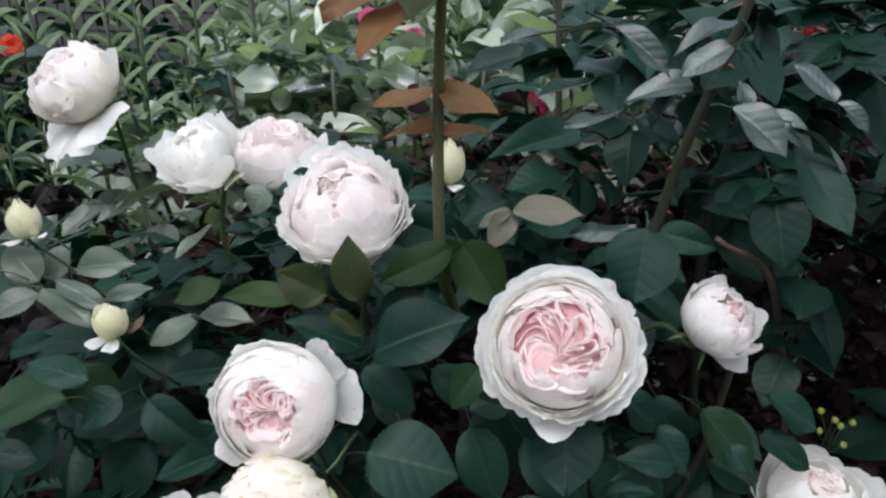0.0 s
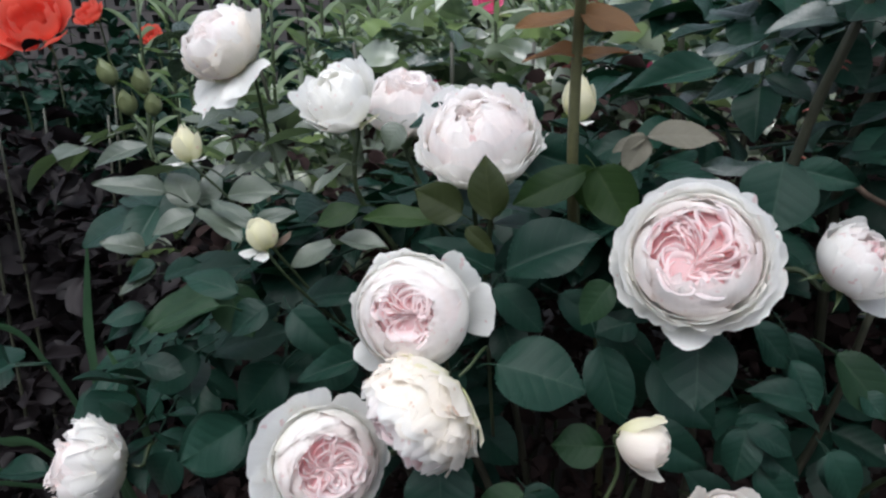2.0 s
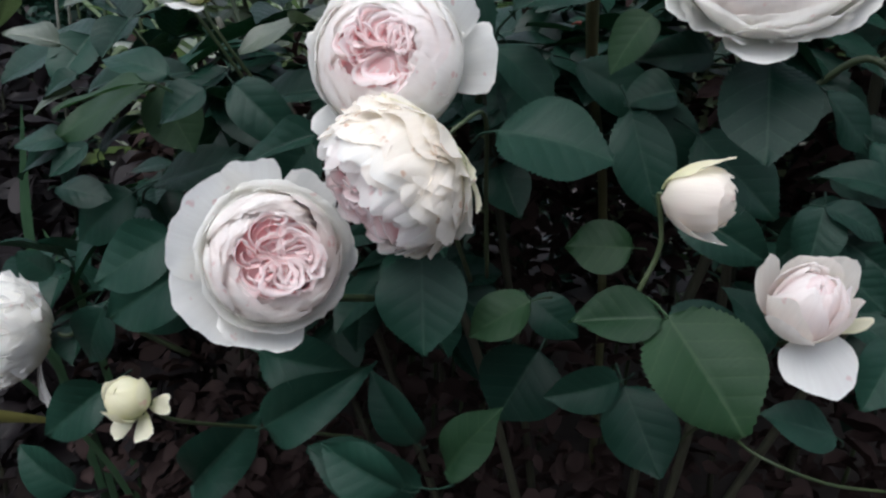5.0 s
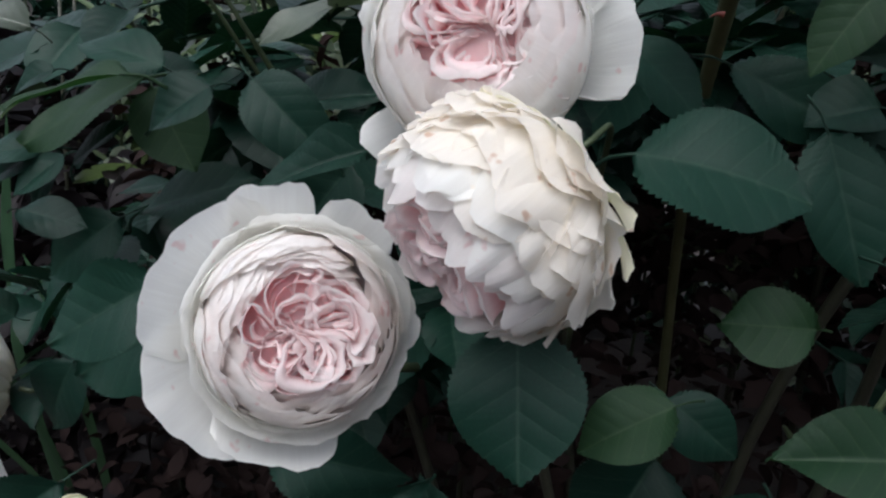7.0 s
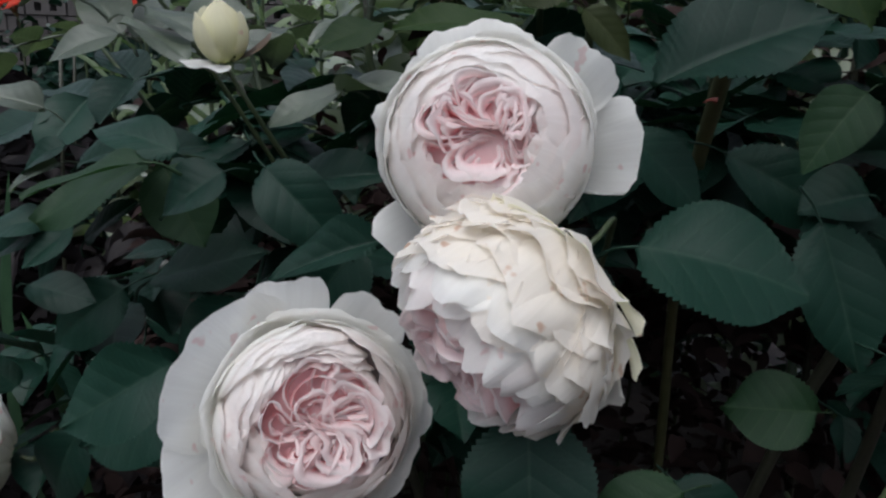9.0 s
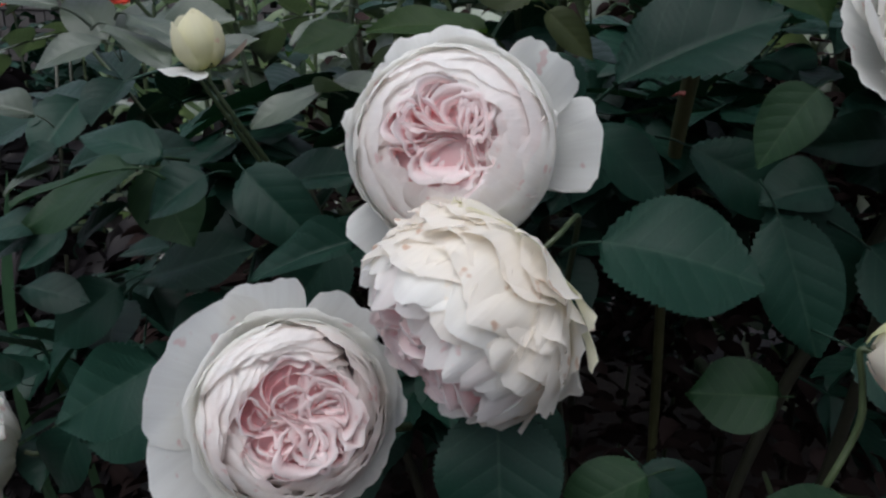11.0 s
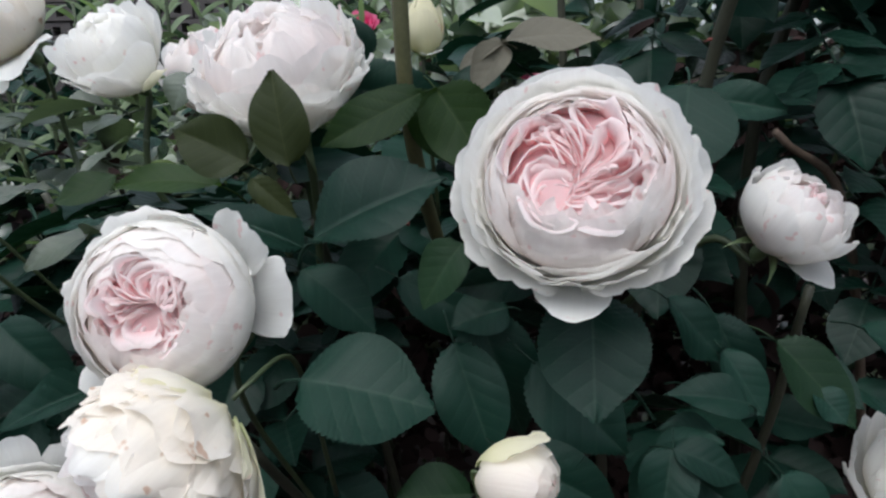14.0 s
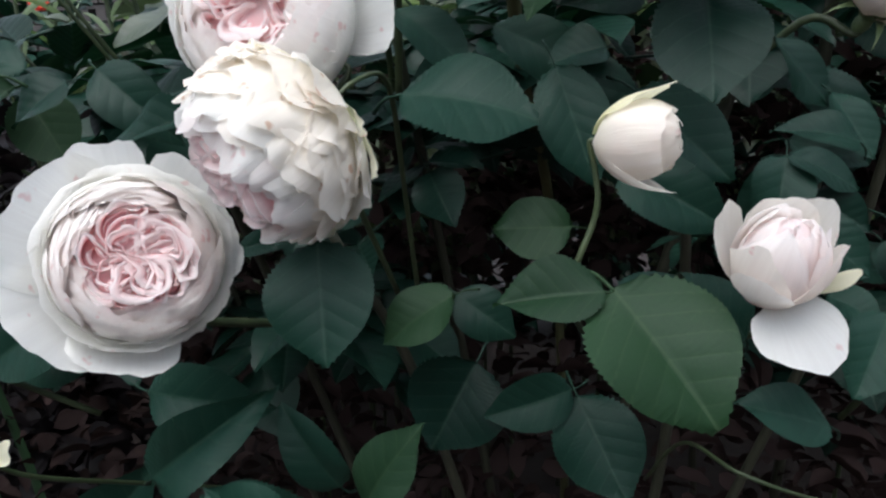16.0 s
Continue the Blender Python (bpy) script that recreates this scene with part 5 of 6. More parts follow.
leaf(bush, (0.171, 0.380, 0.846), (0.154, 0.360, 0.815), 0.030, LEAF, (0, -1, 0.45))
leaf(bush, (0.192, 0.440, 0.862), (0.208, 0.420, 0.836), 0.027, LEAF, (0, -1, 0.45))
leaf(bush, (-0.062, 0.330, 0.756), (-0.126, 0.320, 0.770), 0.039, LEAF, (0, -1, 0.25))
leaf(bush, (-0.243, 0.400, 0.675), (-0.185, 0.380, 0.747), 0.044, LEAF, (0, -1, 0.25))
leaf(bush, (-0.323, 0.380, 0.673), (-0.361, 0.370, 0.700), 0.037, LEAF, (0, -1, 0.25))
leaf(bush, (-0.274, 0.455, 0.947), (-0.340, 0.440, 0.912), 0.046, LEAF_YOUNG, (0, -0.62, 0.78))
leaf(bush, (-0.279, 0.470, 0.941), (-0.252, 0.460, 0.901), 0.041, LEAF_YOUNG, (0, -0.62, 0.78))
leaf(bush, (-0.379, 0.500, 0.895), (-0.427, 0.490, 0.868), 0.028, LEAF, (0, -0.62, 0.78))
leaf(bush, (-0.378, 0.510, 0.886), (-0.403, 0.500, 0.849), 0.028, LEAF, (0, -0.62, 0.78))
leaf(bush, (-0.263, 0.470, 0.815), (-0.338, 0.450, 0.769), 0.058, LEAF, (0, -1, 0.25))
leaf(bush, (-0.154, 0.430, 0.918), (-0.185, 0.420, 0.881), 0.042, LEAF, (0, -1, 0.45))
leaf(bush, (-0.242, 0.490, 0.861), (-0.284, 0.480, 0.807), 0.052, LEAF, (0, -1, 0.25))
leaf(bush, (-0.414, 0.500, 0.779), (-0.436, 0.490, 0.800), 0.031, LEAF, (0, -1, 0.25))
leaf(bush, (-0.570, 0.550, 0.661), (-0.657, 0.540, 0.654), 0.032, LEAF, (0, -0.15, 1))
leaf(bush, (-0.347, 0.470, 0.771), (-0.373, 0.460, 0.720), 0.041, LEAF, (0, -1, 0.25))
leaf(bush, (-0.368, 0.500, 0.933), (-0.400, 0.490, 0.917), 0.021, LEAF_GREY, (0, -0.62, 0.78))

leaf(bush, (0.166, 0.415, 0.914), (0.132, 0.403, 0.929), 0.022, LEAF, (0, -0.62, 0.78))
leaf(bush, (0.156, 0.430, 0.936), (0.175, 0.418, 0.907), 0.024, LEAF, (0, -0.62, 0.78))
leaf(bush, (0.153, 0.420, 0.898), (0.124, 0.408, 0.905), 0.016, LEAF, (0, -0.62, 0.78))
leaf(bush, (0.153, 0.400, 0.847), (0.173, 0.388, 0.840), 0.022, LEAF, (0, -0.62, 0.78))
leaf(bush, (0.186, 0.420, 0.876), (0.208, 0.408, 0.845), 0.030, LEAF, (0, -0.62, 0.78))
leaf(bush, (0.214, 0.460, 0.902), (0.228, 0.448, 0.890), 0.020, LEAF, (0, -0.62, 0.78))
leaf(bush, (0.126, 0.420, 0.816), (0.102, 0.408, 0.854), 0.030, LEAF, (0, -0.62, 0.78))


# ---- the body of the bush: compound leaves behind the single ones ----
fill_rng = random.Random(11)
SPRAYS = []
for k in range(8):
    me = mesh("leaf_spray", *spray(fill_rng))
    me.materials.append(LEAF)
    SPRAYS.append(me)
GREY_SPRAYS = []
for k in range(4):
    me = mesh("leaf_spray", *spray(fill_rng))
    me.materials.append(LEAF_GREY)
    GREY_SPRAYS.append(me)
SHEEN_SPRAYS = []
for k in range(4):
    me = mesh("leaf_spray", *spray(fill_rng))
    me.materials.append(LEAF_SHEEN)
    SHEEN_SPRAYS.append(me)


def ceiling_of(x):
    """How high the bush stands at x."""
    if x < -0.38:
        return 0.76
    if x < -0.02:
        return 0.97 + 0.03 * math.sin(x * 30)
    return min(1.22, 1.00 + 0.9 * (x + 0.02))


for k in range(260):
    x = fill_rng.uniform(-0.70, 0.62)
    y = fill_rng.uniform(0.56, 0.84)
    top = ceiling_of(x)
    z = top - (top - 0.42) * fill_rng.random() ** 1.7
    if z < 0.70:
        continue
    # the low flanks are bare but for a few leaves
    if (x > 0.16 and z < 0.97) or x < -0.36 or z < 0.82:
        if fill_rng.random() < (0.35 if -0.36 < x < -0.05 else 0.60):
            continue
        y += 0.06
    if y < 0.58 and z > 0.93:
        y += 0.08
    if z < 0.78:
        y -= fill_rng.uniform(0.0, 0.06)
    size = fill_rng.uniform(0.10, 0.15)
    way = Euler((radians(fill_rng.uniform(-35, 25)), radians(fill_rng.uniform(-30, 30)), radians(fill_rng.uniform(95, 265))))
    m = Matrix.Translation((x, y, z)) @ way.to_matrix().to_4x4() @ Matrix.Scale(size, 4)
    part("leaf", SPRAYS[k % 8], None, bush, "", m)


def foliage(name, label, count, clumps, sizes, coat, rng, rows=8, cross=5, tilt=50, slim=(0.42, 0.68)):
    """Leaves that nobody could count, in one mesh. clumps: rounded bodies (x, y, z, half width, half depth, half height), leaves toward their outside."""
    kinds = [leaflet(rng, rows, f, d, 0.05, stalk=0, cross=cross) for f, d in ((0.1, 0.1), (0.35, 0.25), (0.2, 0.4), (0.5, 0.1), (0.05, 0.3))]
    verts, faces, uvs = [], [], []
    room = [c[3] * c[4] * c[5] for c in clumps]
    for k in range(count):
        cx, cy, cz, rx, ry, rz = rng.choices(clumps, room)[0]
        w, c = rng.uniform(0, 6.283), rng.uniform(-1, 1)
        far = rng.random() ** 0.45 * (1 + 0.22 * math.sin(3 * w + cx * 7) * math.sin(4 * c + cy * 5))
        ring = math.sqrt(1 - c * c) * far
        x, y, z = cx + rx * ring * math.cos(w), cy + ry * ring * math.sin(w), max(0.03, cz + rz * c * far)
        s = rng.uniform(*sizes)
        way = Euler((radians(rng.gauss(0, tilt * 0.6)), radians(rng.gauss(0, tilt * 0.6)), rng.uniform(0, 6.28))).to_matrix().to_4x4()
        m = np.array(Matrix.Translation((x, y, z)) @ way @ Matrix.Diagonal((s * rng.uniform(*slim), s, s, 1)))
        v, f, u = kinds[k % 5]
        pts = np.c_[np.array(v), np.ones(len(v))] @ m.T
        n = len(verts)
        verts.extend(map(tuple, pts[:, :3]))
        uvs.extend(u)
        faces.extend(tuple(n + i for i in one) for one in f)
    ob = part(name, (verts, faces, uvs), coat, None)
    return tagged(ob, label, "foliage", kind="stuff")


def hedge(label, x0, x1, y0, y1, high, rng, sizes=(0.13, 0.22)):
    """A clipped hedge as a row of overlapping rounded bodies."""
    long = max(x1 - x0, y1 - y0)
    n = max(3, int(long / 0.55))
    clumps = []
    for k in range(n):
        f = (k + 0.5) / n
        x, y = (x0 + (x1 - x0) * f, (y0 + y1) / 2) if x1 - x0 > y1 - y0 else ((x0 + x1) / 2, y0 + (y1 - y0) * f)
        h = high * rng.uniform(0.94, 1.06)
        wide, deep = (0.42, (y1 - y0) / 2) if x1 - x0 > y1 - y0 else ((x1 - x0) / 2, 0.42)
        clumps += [(x, y, h * 0.25, wide, deep, h * 0.30), (x + rng.uniform(-0.1, 0.1), y, h * 0.72, wide, deep, h * 0.30)]
    return foliage("hedge_foliage", label, int(long * 900), clumps, sizes, LEAF, rng, rows=6, cross=3)


far_rng = random.Random(21)
# filler leaves, added where the bush interior is only shade
foliage("rose_foliage", "added dark brown leaves in place of the shade deep inside the rose bush", 7500, [(-0.35, 0.74, 0.44, 0.30, 0.10, 0.28), (-0.02, 0.74, 0.42, 0.28, 0.10, 0.28), (0.34, 0.74, 0.46, 0.30, 0.10, 0.28), (-0.35, 0.92, 0.72, 0.30, 0.14, 0.30), (0.05, 0.95, 0.78, 0.35, 0.16, 0.32), (0.42, 0.92, 0.80, 0.30, 0.16, 0.36), (0.75, 0.95, 0.70, 0.28, 0.16, 0.36)], (0.018, 0.042), LEAF_INNER_SHADE, far_rng, rows=6, cross=3)
foliage("shrub_foliage", "green leaves of low shrubs behind the roses, sky glints in the colour", 5200, [(-0.55, 1.35, 0.74, 0.32, 0.28, 0.22), (-0.18, 1.25, 0.90, 0.34, 0.26, 0.28), (0.20, 1.30, 0.92, 0.32, 0.26, 0.30), (-0.40, 1.75, 0.98, 0.36, 0.28, 0.28), (0.05, 1.75, 1.06, 0.36, 0.28, 0.32), (-0.78, 1.60, 0.70, 0.26, 0.24, 0.20)], (0.03, 0.105), LEAF_FAR, far_rng, tilt=60)
foliage("shrub_foliage", "green leaves of shrubs before the dark wall", 2600, [(-1.0, 2.0, 0.62, 0.36, 0.24, 0.60), (-1.5, 2.05, 0.62, 0.40, 0.24, 0.60), (-1.95, 2.0, 0.60, 0.36, 0.24, 0.58)], (0.04, 0.08), LEAF, far_rng)
foliage("plum_foliage", "plum leaves of a shrub beside the roses, darkened for its shade", 2600, [(-0.72, 0.95, 0.42, 0.26, 0.16, 0.34), (-0.80, 1.15, 0.58, 0.28, 0.2, 0.36), (-1.15, 1.20, 0.56, 0.32, 0.2, 0.42), (-1.50, 1.45, 0.62, 0.34, 0.2, 0.46), (-1.90, 1.5, 0.62, 0.32, 0.2, 0.46), (-1.05, 1.05, 0.24, 0.40, 0.16, 0.22)], (0.045, 0.085), LEAF_PLUM, far_rng)
foliage("tall_rose_foliage", "tall dark rose foliage with gaps of daylight", 2000, [(0.42, 1.15, 0.95, 0.28, 0.22, 0.50), (0.85, 1.20, 0.90, 0.32, 0.26, 0.62), (1.35, 1.25, 0.85, 0.36, 0.3, 0.64), (0.62, 1.55, 1.15, 0.40, 0.25, 0.60)], (0.045, 0.085), LEAF, far_rng)
foliage("shrub_foliage", "leaves far behind the tall canes, sky glints in the colour", 1500, [(0.45, 2.0, 0.8, 0.40, 0.25, 0.75), (1.15, 1.95, 0.8, 0.45, 0.25, 0.75)], (0.04, 0.09), LEAF_FAR, far_rng)
hedge("dense dark hedge closing the garden", -0.75, 3.5, 2.25, 2.75, 1.32, far_rng, (0.08, 0.14))
hedge("low dark hedge before the block wall", -3.5, -0.8, 2.3, 2.7, 1.05, far_rng, (0.08, 0.14))
# three unseen hedges, added behind and beside the camera to hold off low skylight
hedge("unseen dark hedge added behind the camera to block low skylight", -3.5, 3.5, -2.35, -1.85, 1.5, far_rng)
hedge("unseen dark hedge added on the left to block low skylight", -3.7, -3.1, -1.5, 2.6, 1.6, far_rng)
hedge("unseen dark hedge added on the right to block low skylight", 3.1, 3.7, -1.5, 2.6, 1.6, far_rng)

# ---- bare stems of the shaded shrub ----
plum = new("shaded_shrub")
plum.location = (-1.05, 1.15, 0)
tagged(plum, "bare dark upright stems of a shaded shrub", "shrub")
for k in range(6):
    x, y, lean = far_rng.uniform(-0.45, 0.30), far_rng.uniform(-0.15, 0.15), far_rng.uniform(-0.06, 0.06)
    part("stem", tube([(x, y, 0.0), (x + lean * 0.4, y, 0.45), (x + lean, y + 0.02, far_rng.uniform(0.85, 1.05))], 0.005, 0.0025, 7, 5, 0.1), STALK_OLD, plum)

# ---- tall canes on the far side ----
tall = new("tall_rose_bush")
tall.location = (0, 0, 0)
tagged(tall, "taller rose bush with thick thorny canes", "rose bush")
CANE_LINE = [(0.10, 0.80, 0.0), (0.10, 0.70, 0.6), (0.155, 0.60, 0.93), (0.177, 0.58, 1.039), (0.184, 0.565, 1.09), (0.191, 0.55, 1.127), (0.203, 0.535, 1.178), (0.21, 0.52, 1.219), (0.225, 0.50, 1.30)]
tall_cane = cane(tall, CANE_LINE, 0.0052, 0.0036)
cane(tall, [(0.30, 0.95, 0.0), (0.31, 0.85, 0.6), (0.265, 0.74, 0.98), (0.283, 0.70, 1.139), (0.304, 0.68, 1.214), (0.33, 0.67, 1.34)], 0.0065, 0.0045)
cane(tall, [(0.18, 1.0, 0.0), (0.15, 0.98, 0.6), (0.12, 0.95, 1.1), (0.10, 0.92, 1.4)], 0.0055, 0.0040)
cane(tall, [(0.26, 0.98, 0.0), (0.22, 0.95, 0.6), (0.20, 0.92, 1.1), (0.19, 0.90, 1.4)], 0.0050, 0.0038)
cane(tall, [(0.45, 0.85, 0.0), (0.40, 0.75, 0.6), (0.30, 0.62, 0.95), (0.22, 0.56, 1.03)], 0.005, 0.0025, TWIG)
for k in range(8):
    a, b = Vector(CANE_LINE[2 + k % 5]), Vector(CANE_LINE[3 + k % 5])
    p = a.lerp(b, fill_rng.random())
    side = Vector((fill_rng.choice((-1, 1)), fill_rng.uniform(-0.8, 0.2), 0)).normalized()
    part("thorn", tube([p + side * 0.004, p + side * 0.006, p + side * 0.009 + Vector((0, 0, -0.002))], 0.0013, 0.0002, 6, 3), THORN, tall_cane)
for k in range(30):
    x = fill_rng.uniform(0.12, 0.80)
    y = fill_rng.uniform(0.76, 1.05)
    z = fill_rng.uniform(1.02, 1.34)
    way = Euler((radians(fill_rng.uniform(-16, 12)), radians(fill_rng.uniform(-20, 20)), radians(fill_rng.uniform(60, 300))))
    part("leaf", (SHEEN_SPRAYS * 3 + SPRAYS)[k % 20], None, tall, "", Matrix.Translation((x, y, z)) @ way.to_matrix().to_4x4() @ Matrix.Scale(fill_rng.uniform(0.07, 0.11), 4))


# ---- a second bush behind, its level leaves paled for sky sheen ----
rear = new("rose_bush")
rear.location = (-0.2, 1.1, 0)
tagged(rear, "rose bush behind with level, glossy grey-green leaves paled for sky sheen", "rose bush")
for x in (-0.28, -0.14, 0.0, 0.12, 0.22):
    cane(rear, [(x * 0.4, 0.05, 0.0), (x * 0.8, 0.0, 0.6), (x, -0.05 + 0.3 * x, 1.12)], 0.006, 0.003)
for k in range(46):
    x, y = fill_rng.uniform(-0.42, 0.34), fill_rng.uniform(-0.30, 0.12)
    z = 1.14 - 0.22 * fill_rng.random() - 0.25 * max(0.0, -0.1 - y)
    way = Euler((radians(fill_rng.uniform(-14, 14)), radians(fill_rng.uniform(-18, 18)), fill_rng.uniform(0, 6.28)))
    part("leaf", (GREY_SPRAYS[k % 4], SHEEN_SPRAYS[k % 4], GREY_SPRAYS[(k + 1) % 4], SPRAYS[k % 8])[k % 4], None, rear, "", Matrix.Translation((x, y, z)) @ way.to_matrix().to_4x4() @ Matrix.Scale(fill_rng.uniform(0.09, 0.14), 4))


# ---- strap-leaved plants ----
def strap(base, tip, width, sag, taper=3):
    base, tip = Vector(base), Vector(tip)
    side = (tip - base).cross(Vector((0.2, 1, 0.1))).normalized()
    verts, uvs = [], []
    for j in range(13):
        v = j / 12
        p = base.lerp(tip, v) + Vector((0, 0, sag * 4 * v * (1 - v)))
        half = width * 0.5 * (1 - v ** taper) * (0.7 + 0.3 * math.sin(math.pi * v))
        for i in range(3):
            u = i - 1
            verts.append(p + side * half * u + Vector((0, 0.25 * half * abs(u), 0)))
            uvs.append((i / 2, v))
    return verts, grid_faces(3, 13), uvs


def lily(place, high, lean, rng):
    """An upright stalk set all round with narrow leaves."""
    thing = new("lily_stalk")
    thing.location = place
    tagged(thing, "upright stalk set with narrow light green leaves", "plant", "stalks with narrow leaves")
    line = [(0, 0, 0), (lean * 0.3, 0.01, high * 0.5), (lean, 0.0, high)]
    part("stalk", tube(line, 0.005, 0.003, 6, 6), STALK, thing)
    path = spline(line, 20)
    for k in range(30):
        f = 0.50 + 0.50 * (k + 0.5) / 30
        p = path[min(len(path) - 1, int(f * (len(path) - 1)))]
        w = 2.4 * k + rng.uniform(-0.3, 0.3)
        long = rng.uniform(0.07, 0.13) * (1.25 - 0.55 * f)
        rise = rng.uniform(0.25, 0.8)
        tip = p + Vector((math.cos(w), math.sin(w), rise)).normalized() * long
        part("leaf", strap(p, tip, 0.0110, 0.14 * long), STRAP, thing)
    return thing


for k in range(24):
    lily((-0.86 + 0.036 * k + far_rng.uniform(-0.03, 0.03), far_rng.uniform(1.15, 1.75), 0), far_rng.uniform(1.18, 1.34), far_rng.uniform(-0.08, 0.08), far_rng)
blades = new("iris")
blades.location = (0, 0, 0)
tagged(blades, "narrow upright blades growing beside the rose bush", "plant")


def ribbon(points, width):
    """A strap that follows a bent line from its tip down to its foot."""
    line = spline(points, 6)
    verts, uvs = [], []
    for k, p in enumerate(line):
        v = k / (len(line) - 1)
        ahead = (line[min(k + 1, len(line) - 1)] - line[max(k - 1, 0)]).normalized()
        side = ahead.cross(Vector((0.15, 1, 0.3))).normalized()
        half = width * 0.5 * min(1.0, (v * 5 + 0.02) ** 0.8)
        for u in (-1, 0, 1):
            verts.append(p + side * half * u + Vector((0, 0.3 * half * abs(u), 0)))
            uvs.append((0.5 + u / 2, v))
    return verts, grid_faces(3, len(line)), uvs


for points, width in (
        ([(-0.659, 0.780, 0.870), (-0.683, 0.780, 0.730), (-0.676, 0.770, 0.643), (-0.668, 0.760, 0.573), (-0.66, 0.80, 0.30), (-0.64, 0.82, 0.0)], 0.019),
        ([(-0.824, 0.700, 0.763), (-0.733, 0.700, 0.755), (-0.692, 0.700, 0.712), (-0.641, 0.700, 0.625), (-0.62, 0.76, 0.40), (-0.63, 0.82, 0.0)], 0.016),
        ([(-0.626, 0.740, 0.726), (-0.610, 0.740, 0.684), (-0.591, 0.740, 0.632), (-0.60, 0.80, 0.35), (-0.62, 0.82, 0.0)], 0.016),
        ([(-0.748, 0.600, 0.673), (-0.684, 0.600, 0.653), (-0.611, 0.600, 0.642), (-0.52, 0.68, 0.40), (-0.60, 0.80, 0.0)], 0.016)):
    part("blade", ribbon(points, width), IRIS, blades)
for points, width, coat in (
        ([(-0.470, 0.56, 0.590), (-0.560, 0.55, 0.590), (-0.640, 0.55, 0.578), (-0.74, 0.58, 0.50), (-0.80, 0.66, 0.25), (-0.78, 0.72, 0.0)], 0.022, LEAF_STRAW),
        ([(-0.560, 0.60, 0.606), (-0.640, 0.60, 0.594), (-0.74, 0.61, 0.566), (-0.84, 0.66, 0.40), (-0.84, 0.72, 0.0)], 0.010, IRIS),
        ([(-0.590, 0.65, 0.585), (-0.700, 0.65, 0.568), (-0.80, 0.66, 0.540), (-0.88, 0.70, 0.35), (-0.86, 0.74, 0.0)], 0.012, IRIS)):
    part("blade", ribbon(points, width), coat, blades)


# ---- coloured flowers of the garden beyond ----
def far_flower(place, size, coat, label, group):
    return bloom("garden_flower", place, facing(far_rng.uniform(-30, 30), far_rng.uniform(35, 65)), size, [
        (6, coat, dict(cup, rho=1.0, a1=1.7, out=0.25, drop=0.1, ruff=0.07, nu=7, nv=7)),
        (6, coat, dict(cup, rho=0.9, a1=1.95, ruff=0.06, nu=7, nv=7)),
        (5, coat, dict(cup, rho=0.65, a1=2.2, ruff=0.05, nu=7, nv=7)),
    ], stem=[(place[0] + 0.02, place[1] + 0.05, place[2] - 0.3), (place[0], place[1] + 0.08, 0.0)], label=label, category="flower", group=group, stem_radius=0.003)


for p, s in (((-1.163, 1.75, 1.116), 0.026), ((-1.462, 1.68, 1.158), 0.084), ((-1.319, 1.72, 1.173), 0.036), ((-1.56, 1.66, 1.09), 0.045)):
    far_flower(p, s, ORANGE, "orange-red flower on a tall stalk", "orange flowers")
for p, s in (((-0.22, 1.542, 1.187), 0.026), ((-0.27, 1.31, 1.044), 0.016), ((0.07, 1.45, 1.19), 0.024), ((-0.13, 1.5, 1.16), 0.014), ((0.09, 1.15, 1.08), 0.016), ((0.12, 1.2, 1.05), 0.014)):
    far_flower(p, s, MAGENTA, "small hot pink garden flower", "pink flowers")
for p, s in (((-0.42, 1.72, 1.06), 0.020), ((-0.36, 1.6, 1.05), 0.012)):
    far_flower(p, s, YELLOW, "small yellow-orange garden flower", "yellow flowers")
for p, s in (((0.455, 1.00, 1.178), 0.018), ((0.522, 1.00, 1.145), 0.020), ((0.72, 1.1, 1.12), 0.022)):
    far_flower(p, s, RED, "dark red rose beyond the tall canes", "red roses")

# ---- a dark block wall behind the far plants ----
wall = part("wall_garden", moved(joined(*[([(x0, y0, z0), (x1, y0, z0), (x1, y1, z0), (x0, y1, z0), (x0, y0, z1), (x1, y0, z1), (x1, y1, z1), (x0, y1, z1)],
            [(0, 3, 2, 1), (4, 5, 6, 7), (0, 1, 5, 4), (1, 2, 6, 5), (2, 3, 7, 6), (3, 0, 4, 7)], None) for x0, x1, y0, y1, z0, z1 in [(-4.1, -0.35, 0.0, 0.18, 0, 1.72)]]), Matrix.Translation((0, 2.82, 0))), MORTAR, None)
wall.data.shade_flat()
tagged(wall, "dark grey-brown wall of pierced blocks behind the plants", "wall", kind="structure")


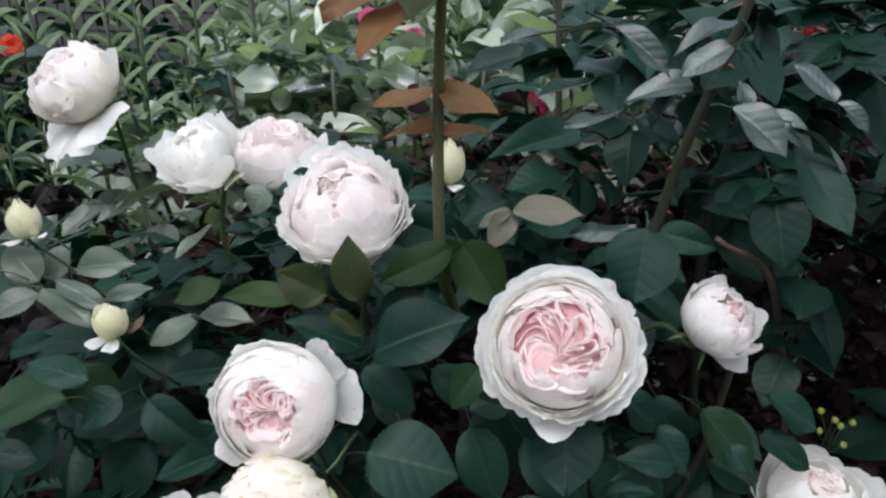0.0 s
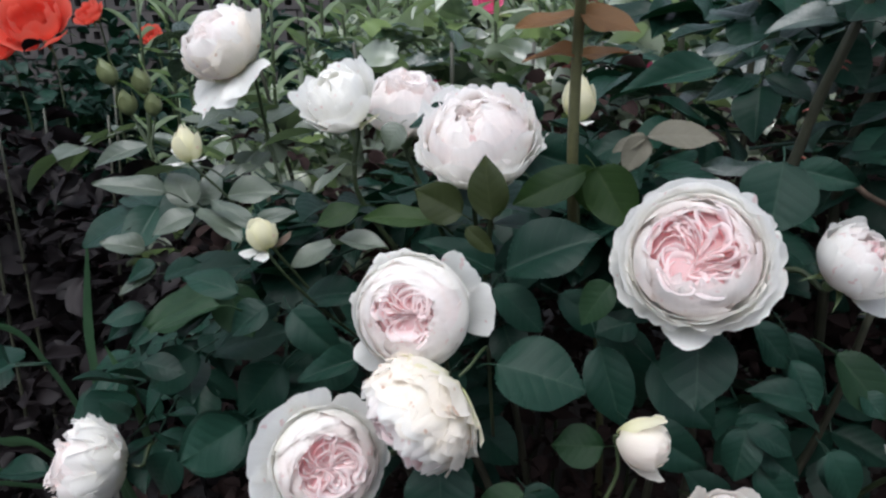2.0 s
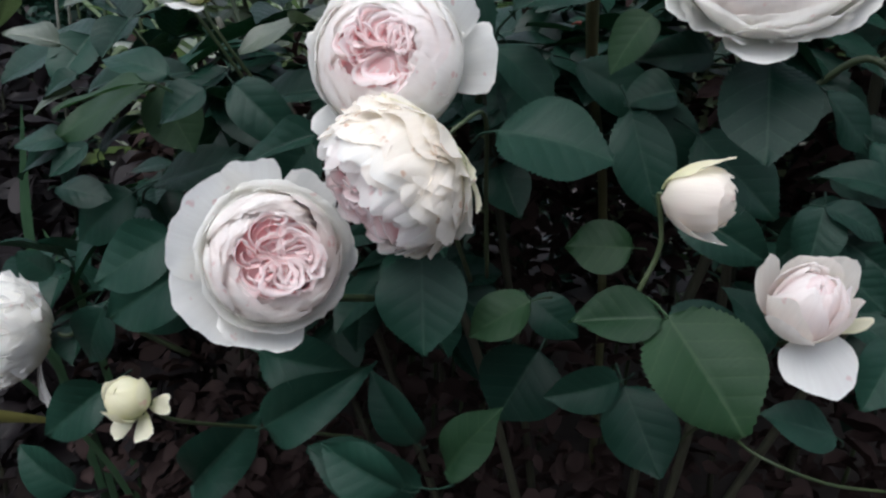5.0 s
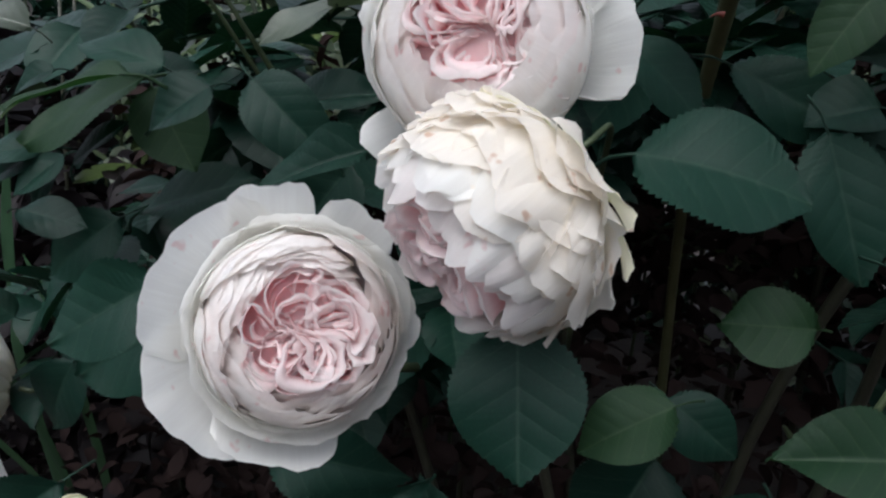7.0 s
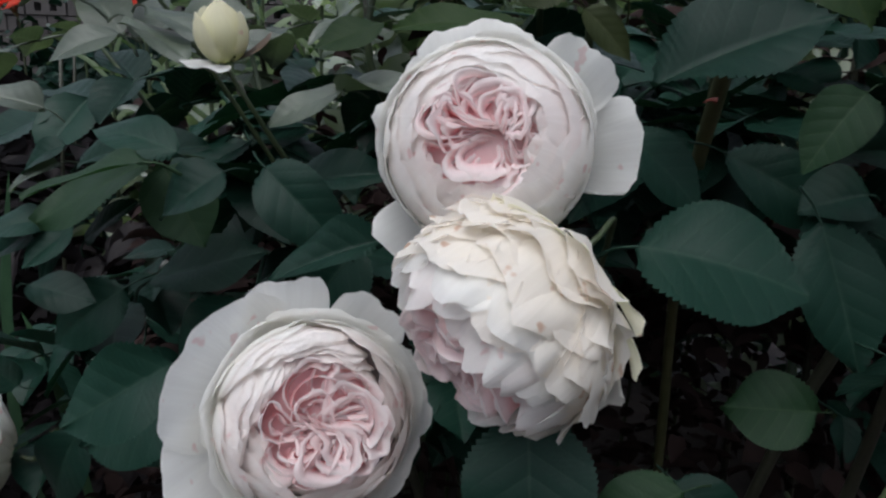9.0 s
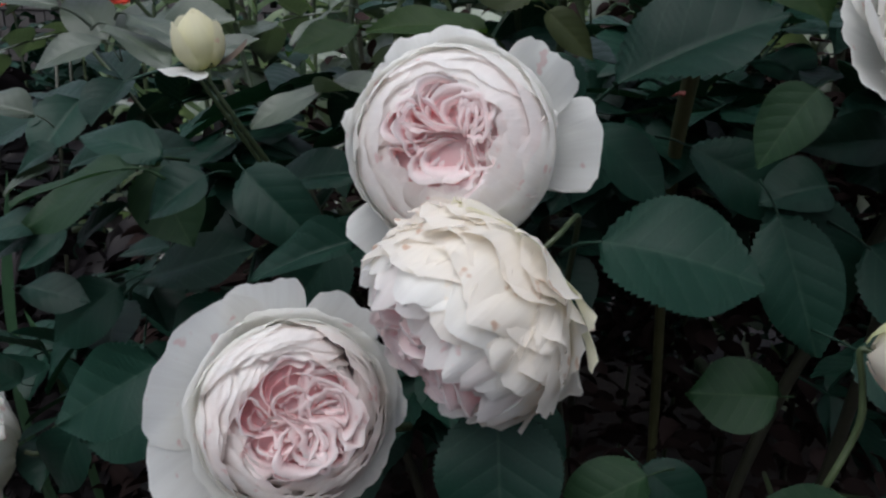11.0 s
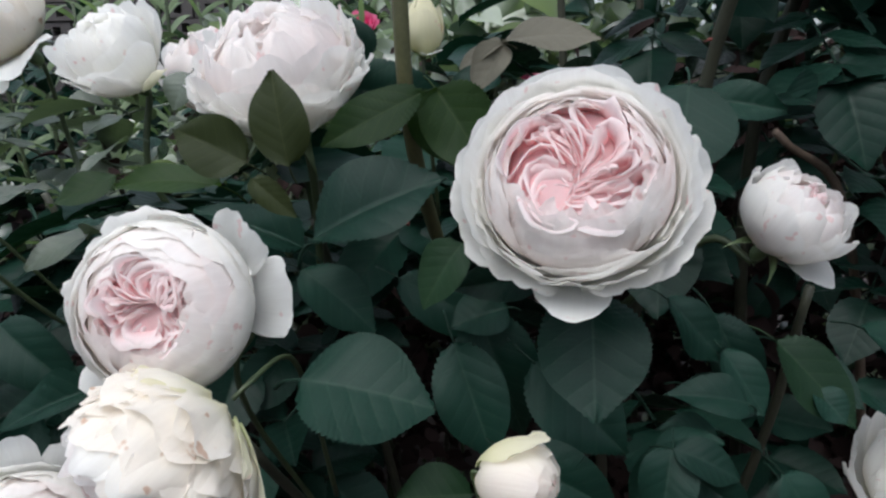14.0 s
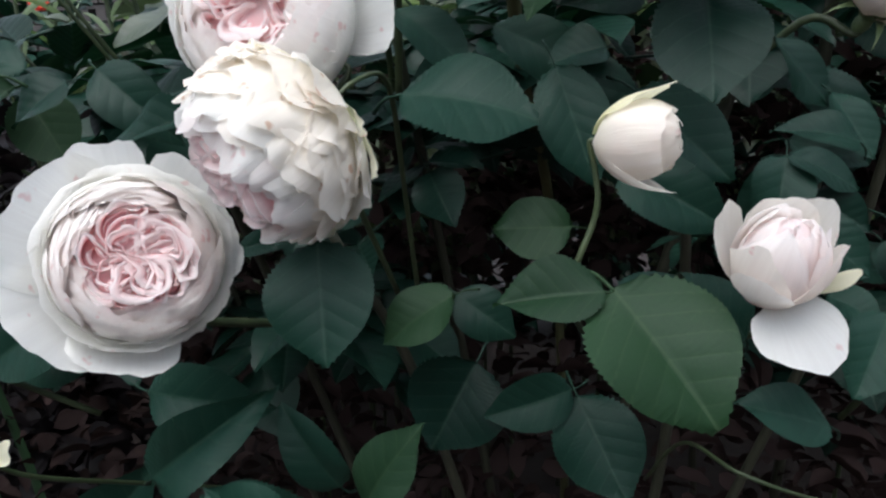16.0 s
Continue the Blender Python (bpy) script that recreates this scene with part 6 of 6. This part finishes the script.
def box(x0, x1, y0, y1, z0, z1):
    return ([(x0, y0, z0), (x1, y0, z0), (x1, y1, z0), (x0, y1, z0), (x0, y0, z1), (x1, y0, z1), (x1, y1, z1), (x0, y1, z1)],
            [(0, 3, 2, 1), (4, 5, 6, 7), (0, 1, 5, 4), (1, 2, 6, 5), (2, 3, 7, 6), (3, 0, 4, 7)], None)


# each block has two square holes through its face
block = mesh("block", *joined(box(-0.091, 0.091, -0.03, 0.03, 0.016, 0.031), box(-0.091, 0.091, -0.03, 0.03, -0.031, -0.016),
                              *[box(x - 0.02, x + 0.02, -0.03, 0.03, -0.016, 0.016) for x in (-0.071, 0.0, 0.071)]), smooth=False)
block.materials.append(BRICK)
for row in range(15):
    for col in range(19):
        part("block", block, None, wall, "", Matrix.Translation((-3.92 + col * 0.19 + 0.095 * (row % 2), 2.79 + 0.004 * math.sin(row * 3 + col * 7), 0.75 + row * 0.067)))

# ---- a petal that dropped onto the leaves ----
fallen = new("fallen_petal")
fallen.location = (-0.311, 0.590, 0.925)
tagged(fallen, "small blush petal dropped onto the leaves", "petal")
part("petal", moved(petal(0.0, 0.5, 0.020, 1.5, ruff=0.003), Matrix.Translation((-0.012, 0, 0)) @ Matrix.Rotation(0.9, 4, "X")), BLUSH, fallen)

# ---- a sprig with yellow-green flower heads in the dark beside the bush ----
sprig = new("flower_sprig")
sprig.location = (0.36, 0.60, 0.80)
tagged(sprig, "thin sprig with tiny yellow-green flower heads", "sprig")
HEAD = plain("yellow_green_head", (0.12, 0.15, 0.02), (0.26, 0.30, 0.05), 300, 0.6, 0.0005)
part("stalk", tube([(0.03, 0.15, -0.30), (0.02, 0.06, -0.05), (0, 0, 0.045)], 0.0012, 0.0007, 5, 5), STALK, sprig)
for dx, dz in ((-0.014, 0.055), (0.0, 0.046), (0.006, 0.040), (-0.012, 0.034), (0.016, 0.044), (0.012, 0.02)):
    part("flower_head", moved(blob(0.0034, 0.0034, 0.0016, 10, 6), Matrix.Translation((dx, -0.002, dz)) @ Matrix.Rotation(1.0, 4, "X")), HEAD, sprig)
    part("stalk", tube([(0.004, 0.004, 0.01), (dx * 0.6, 0.002, dz - 0.01), (dx, -0.001, dz)], 0.0006, 0.0005, 4, 3), STALK, sprig)
